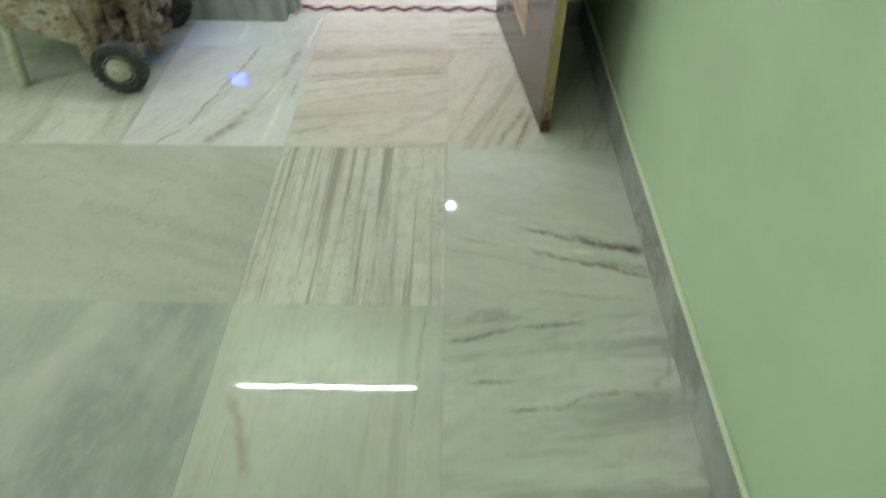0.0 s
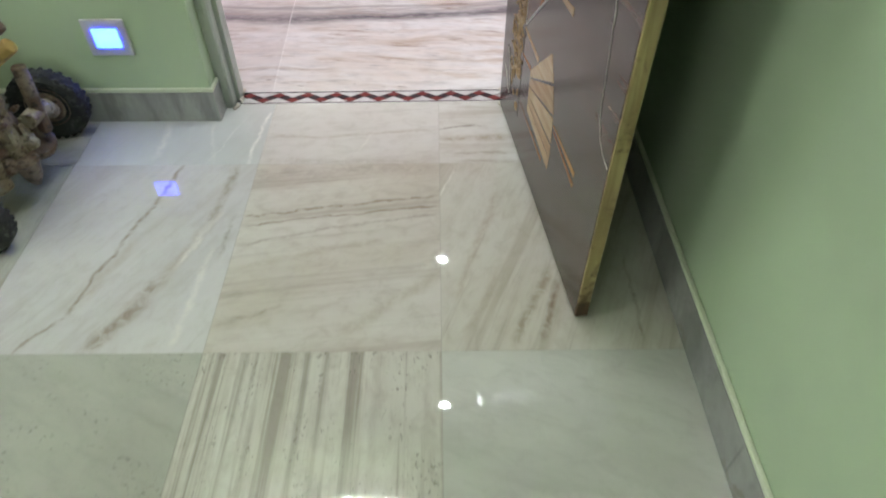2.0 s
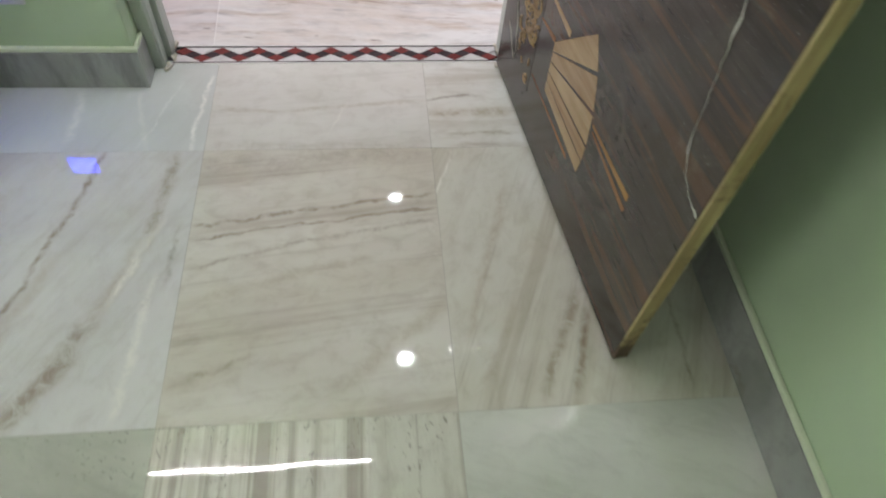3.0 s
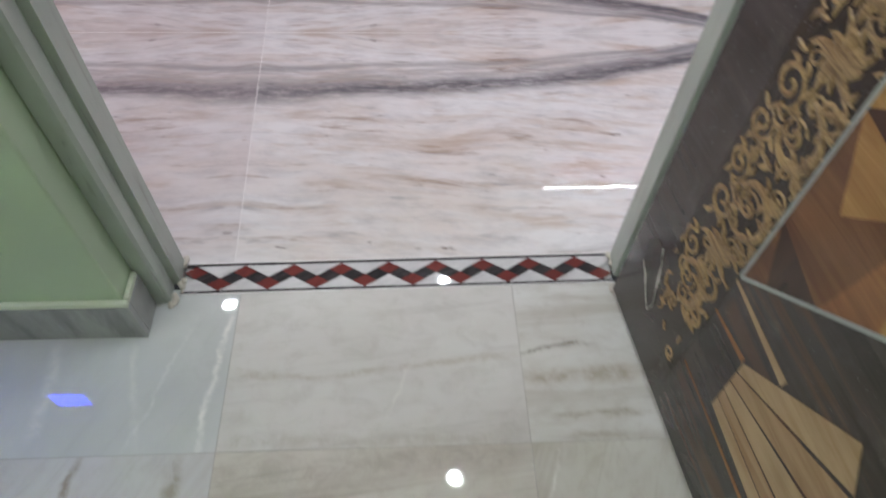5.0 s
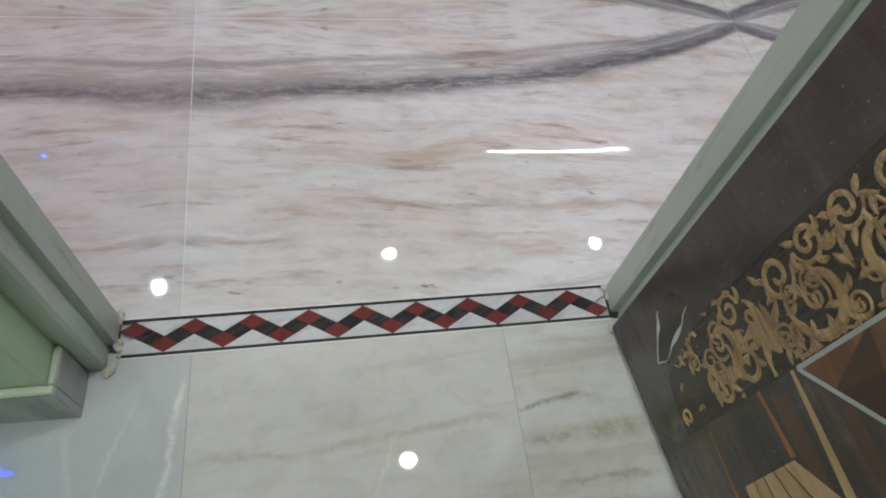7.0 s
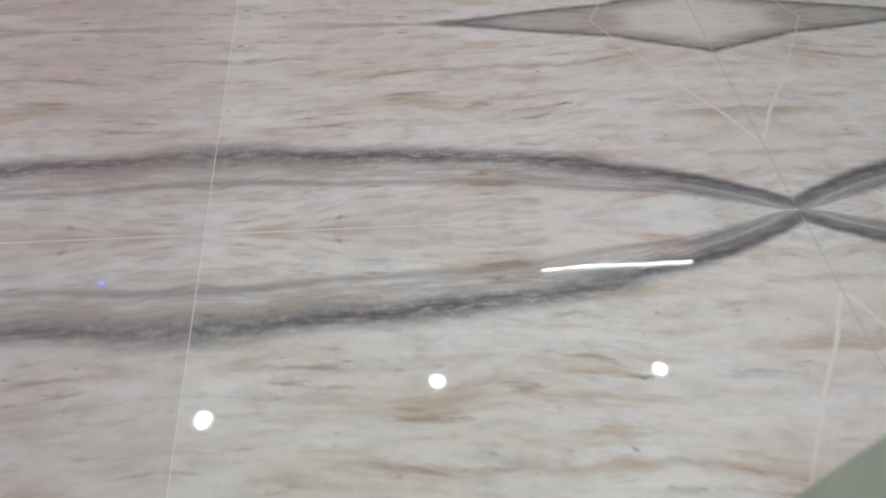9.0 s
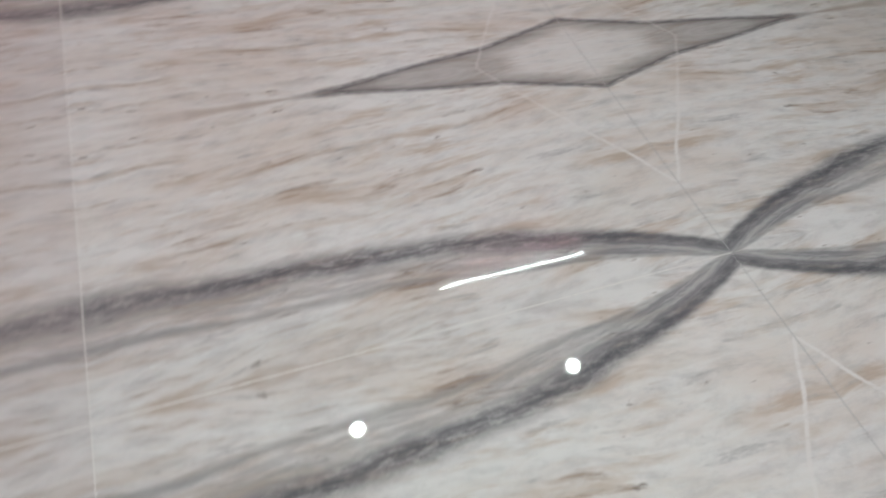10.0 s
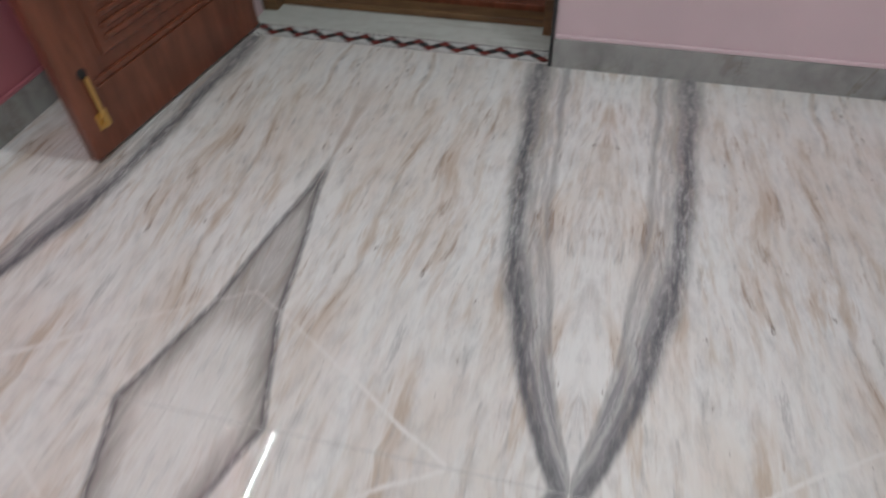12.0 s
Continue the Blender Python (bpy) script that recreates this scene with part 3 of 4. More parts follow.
# ---- inlaid thresholds: black lines, white ground, a zigzag of red and black lozenges ----
def inlay(name, m, length, width, pitch, label):
    root = empty(name, m, label, "threshold", kind="structure")
    line, e = 0.0055, 0.0005
    part("black_line", boxes((0, 0.003, -0.02, length, 0.003 + line, 0)), MAT["black_marble"], root)
    part("black_line", boxes((0, width - 0.003 - line, -0.02, length, width - 0.003, 0)), MAT["black_marble"], root)
    part("bed", boxes((0, 0, -0.03, length, width, -0.006)), MAT["white_marble"], root)
    part("mortar_line", boxes((0, -0.0006, -0.02, length, 0.0024, 0.0006)), MAT["pale_grout"], root)
    part("mortar_line", boxes((0, width - 0.0024, -0.02, length, width + 0.0006, 0.0006)), MAT["pale_grout"], root)
    y0, y1 = 0.003 + line, width - 0.003 - line
    mid, half, w = (y0 + y1) / 2, (y1 - y0) / 2, 0.47 * pitch
    n = int(length / pitch)
    p = length / n
    flip = lambda shape: [(sx, width - sy) for sx, sy in shape]
    for k in range(n):
        x = k * p
        a, b, c = x, x + p / 2, x + p
        q = p / 4
        hh = half * 0.5
        red_lo = [(a + 0 + e, y0 + hh), (a + q, y0), (a + 2 * q - e, y0 + hh), (a + q, mid)]
        red_hi = [(b + 0 + e, mid + hh), (b + q, mid), (b + 2 * q - e, mid + hh), (b + q, y1)]
        # the lozenges climb and fall along the strip
        rise = [(a + q + e, mid), (a + 2 * q, y0 + hh), (a + 3 * q - e, mid), (a + 2 * q, mid + hh)]
        fall = [(a + 3 * q + e, mid), (a + 4 * q, y0 + hh), (a + 5 * q - e, mid), (a + 4 * q, mid + hh)]
        for shape, mt, nm in ((red_lo, "red_marble", "red_lozenge"), (red_hi, "red_marble", "red_lozenge"), (rise, "black_marble", "black_lozenge"), (fall, "black_marble", "black_lozenge")):
            if max(s[0] for s in shape) <= length:
                part(nm, prism(bmesh.new(), flip(shape), -0.02, 0), MAT[mt], root)
        lo_tri = [(a + q + 2 * e, y0), (a + 5 * q - 2 * e, y0), (a + 4 * q, y0 + hh - e), (a + 3 * q, mid - e), (a + 2 * q, y0 + hh - e)]
        hi_tri = [(a - q + 2 * e, y1), (a, mid + hh + e), (a + q, mid + e), (a + 2 * q, mid + hh + e), (a + 3 * q - 2 * e, y1)]
        for shape in (lo_tri, hi_tri):
            shape = [(min(max(sx, 0), length), sy) for sx, sy in shape]
            part("white_piece", prism(bmesh.new(), flip(shape), -0.02, -0.0002), MAT["white_marble"], root)
    return root


inlay("threshold_inner", pose(-0.648, 3.003, 0.0009, 0, 0, 0.8), 0.922, 0.079, 0.1, "white threshold strip inlaid with red and black marble zigzag")
inlay("threshold_outer", pose(2.552, 4.132, 0, 0, 0, 90), 1.18, 0.092, 0.1, "white threshold strip inlaid with red and black marble zigzag at the outer door")
structure("sill_outer", boxes((2.553, DY0 - 0.01, -0.03, 2.715, DY1 + 0.03, 0.0), bevel=0.001), MAT["sill"], "white marble sill behind the inlaid threshold", "sill")
floor_lobby = structure("floor_lobby", boxes((2.716, 3.4, -0.05, 5.0, 6.05, -0.002)), MAT["sill"], "pale stone floor of the lobby", "floor")


# ---- lamps ----
def emitter(name, color, strength):
    t = Tree(name)
    t.put(t.bsdf.inputs["Emission Color"], color)
    t.bsdf.inputs["Emission Strength"].default_value = strength
    return t.done((0.9, 0.9, 0.9), 0.4)


chrome = Tree("white_lamp_metal").done((0.75, 0.75, 0.75), 0.3)
for sx in (-1.42, 0.085, 1.60):
    for sy in (3.42, 4.66 if sx < -1 else 4.83):
        spot = empty("ceiling_downlight", pose(sx, sy, H), "small round white recessed ceiling downlight", "downlight", "downlights in the pink ceiling")
        bm = bmesh.new()
        lathe(bm, [(0.055, -0.001), (0.055, -0.007), (0.044, -0.012), (0.041, -0.004)], 32)
        part("ring", bm, chrome, spot)
        lamp = bpy.data.lights.new("downlight", "AREA")
        lamp.shape, lamp.size, lamp.energy, lamp.color = "DISK", 0.078, SPOT_WATTS, (0.88, 1.0, 1.0)
        lo = new("lamp", lamp)
        lo.matrix_basis = pose(0, 0, -0.014)
        lo.parent = spot


def tube_lamp(m, length, strength, color, label):
    root = empty("tube_light", m, label, "tube light")
    part("batten", boxes((-length / 2 - 0.03, -0.02, 0.02, length / 2 + 0.03, 0.02, 0.06), bevel=0.004), chrome, root)
    bm = bmesh.new()
    lathe(bm, [(0.0055, -length / 2), (0.006, -length / 2 + 0.01), (0.006, length / 2 - 0.01), (0.0055, length / 2)], 12, pose(0, 0, 0, 0, 90, 0))
    part("glowing_tube", bm, emitter("tube_glow", color, strength), root)
    for s in (-1, 1):
        part("holder", boxes((s * (length / 2 + 0.008) - 0.008, -0.014, -0.014, s * (length / 2 + 0.008) + 0.008, 0.014, 0.021), bevel=0.003), chrome, root)


tube_lamp(pose(-0.80, 2.735, H - 0.061), 1.28, TUBE_GREEN * 0.82, (1.0, 1.0, 0.97), "long white fluorescent tube on a batten above the doorway")
tube_lamp(pose(GX0 + 0.0205, 1.0, H - 0.20, 0, 0, 90), 1.24, TUBE_GREEN * 1.25, (1.0, 1.0, 0.97), "long white fluorescent tube on a batten high on the side wall")
tube_lamp(pose(-2.5, GY0 + 0.0205, H - 0.20), 1.24, TUBE_GREEN * 1.35, (1.0, 1.0, 0.97), "long white fluorescent tube on a batten high on the back wall")
tube_lamp(pose(1.49, 5.67, H - 0.061), 1.2, TUBE_PINK, (0.86, 1.0, 1.0), "long white fluorescent tube on a batten on the rose wall")

# blue night lamp on the green wall
night = empty("night_lamp", pose(-0.970, WY0, 0.303), "square white switch plate with a glowing blue night lamp", "night lamp")
part("plate", boxes((-0.066, -0.010, -0.060, 0.066, 0.0, 0.060), bevel=0.004), Tree("white_plastic").done((0.62, 0.62, 0.66), 0.35), night)
part("blue_lens", boxes((-0.039, -0.0135, -0.031, 0.039, -0.0095, 0.031), bevel=0.0015), emitter("blue_glow", (0.008, 0.032, 1.0), BLUE_LED), night, "glowing blue lens")


# ---- door frame of the inner doorway ----
frame_ob = empty("door_frame", pose(0, 0, 0), "grey-green painted wooden door frame with a rebate", "door frame", kind="structure")
for side, x_wall, x_reb, x_in in (("jamb", OPEN_L + 0.001, -0.663, -0.650), ("jamb", OPEN_R - 0.001, 0.289, 0.276)):
    s = 1 if x_in > x_wall else -1
    prof = [(x_wall, 2.986), (x_reb - s * 0.006, 2.986), (x_reb, 2.992), (x_reb, 3.024), (x_reb - s * 0.003, 3.027), (x_reb - s * 0.003, 3.031), (x_in, 3.033), (x_in, 3.084), (x_wall, 3.084)]
    part(side, prism(bmesh.new(), prof, 0.0, HEAD - 0.04), MAT["frame"], frame_ob)
part("head", boxes((OPEN_L + 0.001, 2.986, HEAD - 0.0395, OPEN_R - 0.001, 3.084, HEAD - 0.001), bevel=0.002), MAT["frame"], frame_ob)


# crumbs of plaster and sealant left at the feet of the jambs
PLASTER = paint("plaster_crumbs", (0.62, 0.58, 0.50), 0.9)
prng = random.Random(3)
for px, py, n in ((-0.655, 2.990, 9), (-0.648, 3.02, 6), (-0.650, 3.078, 6), (0.277, 3.078, 8), (0.268, 3.005, 5)):
    bm = bmesh.new()
    for k in range(n):
        r = bmesh.ops.create_icosphere(bm, subdivisions=1, radius=prng.uniform(0.003, 0.008))
        bmesh.ops.scale(bm, vec=(1, 1.4, prng.uniform(0.4, 1.0)), verts=r["verts"])
        bmesh.ops.translate(bm, vec=(px + prng.uniform(-0.006, 0.006), py + prng.uniform(-0.015, 0.015), prng.uniform(0.001, 0.008)), verts=r["verts"])
    tagged(part("plaster_crumbs", bm, PLASTER), "rough off-white plaster crumbs at the foot of the jamb", "plaster crumbs", kind="stuff")

# small blue indicator high on the rose wall
ind = empty("indicator_lamp", pose(-2.2, STEP_Y, 2.58), "small blue indicator light on a white box", "indicator lamp")
part("box", boxes((-0.05, -0.03, -0.03, 0.05, 0.0, 0.03), bevel=0.004), chrome, ind)
part("blue_dot", boxes((-0.012, -0.033, -0.012, 0.012, -0.0295, 0.012), bevel=0.001), emitter("indicator_blue", (0.03, 0.05, 1.0), 60.0), ind, "glowing blue dot")


# ---- wood, laminate and metal ----
def grained(name, light, dark, axis="z", rough=0.35, scale=14.0, specks=0.0, spec_color=(0.6, 0.58, 0.55), stains=0.0, streaks=0.0):
    """Wood grain along one local axis, with optional dust specks."""
    t = Tree(name)
    x, y, z = t.place(local=True)
    k = {"x": (1.0, 12.0, 12.0), "y": (12.0, 1.0, 12.0), "z": (12.0, 12.0, 1.0)}[axis]
    p = t.xyz(t.m("MULTIPLY", x, k[0]), t.m("MULTIPLY", y, k[1]), t.m("MULTIPLY", z, k[2]))
    g = t.noise(p, scale * 0.25, 6.0, 0.65, 0.8)
    col = t.mix(t.step(g, 0.3, 0.7), dark, light)
    blot = t.noise(t.xyz(x, y, z), 6.0, 4.0)
    col = t.mix(t.step(blot, 0.35, 0.85, 0.0, 0.45), col, tuple(c * 0.5 for c in dark))
    if streaks:
        # long reddish figure of the printed wood, beside the scroll band
        long_p = t.xyz(t.m("MULTIPLY", x, 1.1), y, t.m("MULTIPLY", z, 19.0))
        fig = t.noise(long_p, 1.3, 4.0, 0.6, 0.2)
        field = t.step(x, 0.25, 0.27, 0.12, 1.0)
        col = t.mix(t.m("MULTIPLY", t.m("MULTIPLY", t.step(fig, 0.50, 0.60), streaks), field), col, (0.135, 0.066, 0.036))
        col = t.mix(t.m("MULTIPLY", t.m("MULTIPLY", t.step(fig, 0.36, 0.47, 1.0, 0.0), streaks), field), col, (0.022, 0.018, 0.016))
        smudge = t.noise(t.xyz(x, y, z), 7.0, 6.0, 0.72, 1.2)
        col = t.mix(t.step(smudge, 0.50, 0.85, 0.0, 0.40), col, (0.19, 0.18, 0.165))
    if stains:
        st = t.noise(t.xyz(t.m("MULTIPLY", x, 1.5), y, z), 13.0, 4.0, 0.65, 0.4)
        col = t.mix(t.m("MULTIPLY", t.step(st, 0.56, 0.68), stains), col, (0.10, 0.055, 0.024))
    if specks:
        s = t.noise(t.xyz(x, y, z), 330.0, 2.0, 0.5)
        col = t.mix(t.m("MULTIPLY", t.step(s, 0.69, 0.74), specks), col, spec_color)
    t.bump(g, 0.06, 0.0010)
    return t.done(col, t.step(blot, 0.2, 0.8, rough, rough + 0.06))


LAMINATE = grained("dark_laminate", (0.070, 0.056, 0.047), (0.042, 0.034, 0.029), "x", 0.16, 6, 0.5, streaks=0.5)
BAND = grained("black_band_laminate", (0.055, 0.038, 0.022), (0.020, 0.014, 0.010), "z", 0.18, 20, 0.4)
GOLD = grained("carved_gold_print", (0.54, 0.37, 0.175), (0.17, 0.10, 0.045), "x", 0.3, 60)
PINE = grained("raw_pine_edge", (0.47, 0.38, 0.19), (0.30, 0.21, 0.09), "z", 0.6, 16, stains=0.85)
FOOTWOOD = grained("dark_brown_wood", (0.13, 0.075, 0.035), (0.05, 0.03, 0.016), "z", 0.6, 16)
HONEY = grained("honey_print", (0.46, 0.30, 0.16), (0.33, 0.20, 0.10), "x", 0.2, 14)
MAPLE = grained("maple_print", (0.52, 0.37, 0.21), (0.40, 0.26, 0.13), "x", 0.2, 14)
AMBER = grained("amber_print", (0.50, 0.28, 0.095), (0.29, 0.14, 0.042), "x", 0.2, 10)
UMBERWOOD = grained("umber_print", (0.23, 0.105, 0.040), (0.12, 0.050, 0.021), "x", 0.2, 10)
COCOA = grained("cocoa_print", (0.075, 0.035, 0.018), (0.04, 0.02, 0.012), "z", 0.2, 10)
RUSTSTICK = grained("rust_print", (0.36, 0.17, 0.06), (0.2, 0.08, 0.03), "x", 0.2, 10)
TRIMGREY = Tree("grey_line_print").done((0.36, 0.38, 0.36), 0.3)
CHIPWHITE = paint("torn_laminate_white", (0.55, 0.53, 0.48), 0.8)
TEAK = grained("varnished_teak", (0.25, 0.082, 0.044), (0.145, 0.046, 0.025), "z", 0.28, 12, 0.15)
OLDWOOD = grained("worn_brown_wood", (0.21, 0.12, 0.05), (0.10, 0.05, 0.025), "y", 0.5, 12)
BRASS = Tree("brass").done((0.72, 0.47, 0.16), 0.3, 0.9)
BLACK = Tree("black_iron_and_hole").done((0.02, 0.02, 0.022), 0.5)


def flat(bm, pts, y=-0.0008, thick=0.0008):
    """A thin inlaid piece on a leaf's face: pts are (along, up), y is its front."""
    a = [bm.verts.new((s, y, z)) for s, z in pts]
    b = [bm.verts.new((s, y + thick, z)) for s, z in pts]
    bm.faces.new(a)
    bm.faces.new(b[::-1])
    for i in range(len(pts)):
        j = (i + 1) % len(pts)
        bm.faces.new((a[i], a[j], b[j], b[i]))
    bmesh.ops.recalc_face_normals(bm, faces=bm.faces[:])
    return bm


def ribbon(bm, pts, widths, h=0.0022, y=-0.0009):
    """A ridged ribbon on a leaf's face."""
    widths = [w * 0.84 for w in widths]
    rows = []
    for i, (s, z) in enumerate(pts):
        a, b = pts[max(i - 1, 0)], pts[min(i + 1, len(pts) - 1)]
        d = Vector((b[0] - a[0], b[1] - a[1]))
        d = d.normalized() if d.length > 1e-9 else Vector((1, 0))
        n = Vector((-d.y, d.x)) * widths[i] / 2
        rows.append([bm.verts.new((s + n.x, y, z + n.y)), bm.verts.new((s + n.x * 0.3, y - h, z + n.y * 0.3)),
                     bm.verts.new((s - n.x * 0.4, y - h * 0.8, z - n.y * 0.4)), bm.verts.new((s - n.x, y, z - n.y))])
    for p, q in zip(rows, rows[1:]):
        for k in range(3):
            bm.faces.new((p[k], q[k], q[k + 1], p[k + 1]))
    return bm


def volute(bm, cx, cz, r, start, turns, hand, w):
    n = int(26 * turns)
    pts, ws = [], []
    for i in range(n + 1):
        f = i / n
        rr = r * (1 - f) ** 0.8 + 0.0035
        a = start + hand * 2 * math.pi * turns * f
        pts.append((cx + rr * math.cos(a), cz + rr * math.sin(a)))
        ws.append(0.78 * w * (0.35 + 0.65 * math.sin(math.pi * min(1, 0.15 + 0.75 * (1 - f)))))
    ribbon(bm, pts, ws)


def petal(bm, cx, cz, a, length, w):
    n = 6
    pts = [(cx + math.cos(a + 0.35 * f * f) * length * f, cz + math.sin(a + 0.35 * f * f) * length * f) for f in [i / n for i in range(n + 1)]]
    ws = [w * max(0.08, math.sin(math.pi * (0.1 + 0.88 * i / n))) for i in range(n + 1)]
    ribbon(bm, pts, ws, 0.0025)


def rosette(bm, cx, cz, r):
    for k in range(8):
        petal(bm, cx, cz, k * math.pi / 4, r, r * 0.62)
    for k in range(6):
        petal(bm, cx, cz, 0.3 + k * math.pi / 3, r * 0.58, r * 0.4)


# ---- the open laminated door ----
door = empty("door_1", pose(0.264, 2.994, 0.012, 0, 0, -82.93), "open dark laminated door with gold scrollwork and wooden mosaic, raw pine edge", "door", kind="structure")
LEN, TH, TALL = 0.958, 0.033, 2.19
leaf = part("leaf", boxes((0, 0, 0, LEN - 0.006, TH, TALL), bevel=0.0012), LAMINATE, door, "dark brown dusty laminate")
part("edge_strip", boxes((LEN - 0.006, 0.001, 0.0, LEN, TH - 0.001, TALL), bevel=0.001), PINE, door, "raw yellow pine edge with knots")
# dark brown piece over the lowest 5 cm of the edge strip
foot = boxes((LEN - 0.0065, 0.0005, -0.0005, LEN + 0.0006, TH - 0.0005, 0.052), bevel=0.001)
part("edge_foot", foot, FOOTWOOD, door, "dark foot of the edge strip")
B0, B1 = 0.108, 0.246
part("scroll_band", flat(bmesh.new(), [(0.150, 0.125), (0.200, 0.105), (B1, 0.105), (B1, TALL - 0.1), (B0, TALL - 0.1), (B0, 0.268)]), BAND, leaf, "black band behind the scrollwork")
bm = bmesh.new()
mid = (B0 + B1) / 2

orn = random.Random(11)


def acanthus(bm, cx, cz, r, start, turns, hand, w, lobes=7):
    """A volute with leaf lobes along its outer side."""
    volute(bm, cx, cz, r, start, turns, hand, w)
    for i in range(lobes):
        f = 0.42 * i / lobes
        rr = r * (1 - f) ** 0.8 + 0.004
        a = start + hand * 2 * math.pi * turns * f
        petal(bm, cx + rr * math.cos(a), cz + rr * math.sin(a), a + hand * 0.9, 0.024 * (1 - 0.5 * f), 0.012)


def frond(bm, cx, cz, r, start, sweep, hand, w, n=5):
    """A broad curling leaf with smaller leaves springing from its back."""
    pts, ws = [], []
    for i in range(19):
        f = i / 18
        a = start + hand * sweep * f
        rr = r * (1 - 0.62 * f * f)
        pts.append((cx + rr * math.cos(a), cz + rr * math.sin(a)))
        ws.append(w * (0.25 + 0.75 * math.sin(math.pi * (0.12 + 0.8 * f))))
    ribbon(bm, pts, ws, 0.003)
    for i in range(n):
        f = 0.08 + 0.62 * i / n
        a = start + hand * sweep * f
        rr = r * (1 - 0.62 * f * f) + w * 0.25
        petal(bm, cx + rr * math.cos(a), cz + rr * math.sin(a), a + hand * 0.7, 0.030 * (1 - 0.4 * f), 0.013)


for k in range(6):
    zc = 0.395 + 0.34 * k
    sgn = 1 if k % 2 == 0 else -1
    rosette(bm, mid + 0.012, zc, 0.036)
    for a in range(5):
        petal(bm, mid + 0.012, zc, 0.5 + a * 1.257, 0.054, 0.017)
    for s in (1, -1):
        q = sgn * s
        z = lambda d: zc + s * d
        frond(bm, mid + q * 0.012, z(0.105), 0.050, -q * math.pi / 2 if s > 0 else q * math.pi / 2, 4.6, q * s, 0.019, 6)
        acanthus(bm, mid - q * 0.034, z(0.066), 0.027, s * math.pi / 2, 1.5, -q * s, 0.014, 5)
        acanthus(bm, mid + q * 0.042, z(0.050), 0.021, -s * math.pi / 2, 1.4, q * s, 0.012, 4)
        acanthus(bm, mid - q * 0.042, z(0.135), 0.023, -s * math.pi / 2, 1.5, q * s, 0.012, 5)
        frond(bm, mid + q * 0.040, z(0.155), 0.024, s * 0.4, 3.6, -q * s, 0.012, 4)
        volute(bm, mid + q * 0.014, z(0.105), 0.020, 0.6, 1.3, q, 0.011)
        for j in range(3):
            petal(bm, mid - q * (0.010 + 0.018 * j), z(0.160 - 0.012 * j), s * (0.5 + 0.5 * j), 0.028, 0.013)
        for d, e, a in ((0.060, 0.028, 2.0), (-0.060, 0.100, 0.9), (0.060, 0.098, 2.4), (-0.058, 0.020, 0.4), (0.012, 0.050, 1.5)):
            petal(bm, mid + q * d, z(e), s * a, 0.024, 0.012)
for k in range(70):
    petal(bm, mid + orn.uniform(-0.062, 0.062), orn.uniform(0.11, 2.05), orn.uniform(0, 6.28), orn.uniform(0.014, 0.026), 0.010)
for k in range(46):
    volute(bm, mid + orn.uniform(-0.055, 0.055), 0.13 + 0.042 * k, orn.uniform(0.010, 0.016), orn.uniform(0, 6.28), 1.3, orn.choice((1, -1)), 0.008)
low = lambda v: 0.128 + 3.4 * (0.150 - v.co.x) if v.co.x < 0.150 else 0.128 - 0.4 * (v.co.x - 0.150) if v.co.x < 0.20 else 0.108
cut = [v for v in bm.verts if v.co.z < max(low(v), 0.09) or v.co.z > TALL - 0.1 or v.co.x < B0 or v.co.x > B1]
bmesh.ops.delete(bm, geom=cut, context="VERTS")
part("scrollwork", bm, GOLD, leaf, "carved-looking gold scrolls and rosettes")

# mosaic of wooden triangles with a grey outline
rng = random.Random(21)
corners = [(0.248, 0.414), (0.546, 0.676), (0.248, 0.938)]


def split(tri, depth):
    if depth == 0:
        yield tri
        return
    a, b, c = tri
    sides = [((a[0] - b[0]) ** 2 + (a[1] - b[1]) ** 2, a, b, c), ((b[0] - c[0]) ** 2 + (b[1] - c[1]) ** 2, b, c, a), ((c[0] - a[0]) ** 2 + (c[1] - a[1]) ** 2, c, a, b)]
    _, p, q, r = max(sides)
    f = rng.uniform(0.36, 0.64)
    m = (p[0] + (q[0] - p[0]) * f, p[1] + (q[1] - p[1]) * f)
    yield from split((p, m, r), depth - 1)
    yield from split((m, q, r), depth - 1)


for k, tri in enumerate(split(tuple(corners), 4)):
    part("mosaic_piece", flat(bmesh.new(), tri), rng.choice((AMBER, UMBERWOOD, RUSTSTICK, COCOA, AMBER, UMBERWOOD)), leaf)
for a, b in zip(corners, corners[1:] + corners[:1]):
    d = (Vector(b) - Vector(a)).normalized() * 0.003
    n = Vector((-d.y, d.x))
    part("mosaic_border", flat(bmesh.new(), [(a[0] + n.x, a[1] + n.y), (b[0] + n.x, b[1] + n.y), (b[0] - n.x, b[1] - n.y), (a[0] - n.x, a[1] - n.y)], -0.0013, 0.0013), TRIMGREY, leaf)
# fan of five pale slats
inner_pts = [(0.346 - 0.0014 * k, 0.195 + (0.327 - 0.195) * k / 5) for k in range(6)]
outer_pts = [(0.589, 0.172), (0.595, 0.212), (0.594, 0.255), (0.581, 0.334), (0.551, 0.408), (0.505, 0.472)]
for k in range(5):
    a0, a1, b0, b1 = inner_pts[k], inner_pts[k + 1], outer_pts[k], outer_pts[k + 1]
    g = 0.06
    lerp = lambda p, q, f: (p[0] + (q[0] - p[0]) * f, p[1] + (q[1] - p[1]) * f)
    part("fan_slat", flat(bmesh.new(), [lerp(a0, a1, g), lerp(b0, b1, g), lerp(b0, b1, 1 - g), lerp(a0, a1, 1 - g)]), HONEY if k % 2 else MAPLE, leaf)
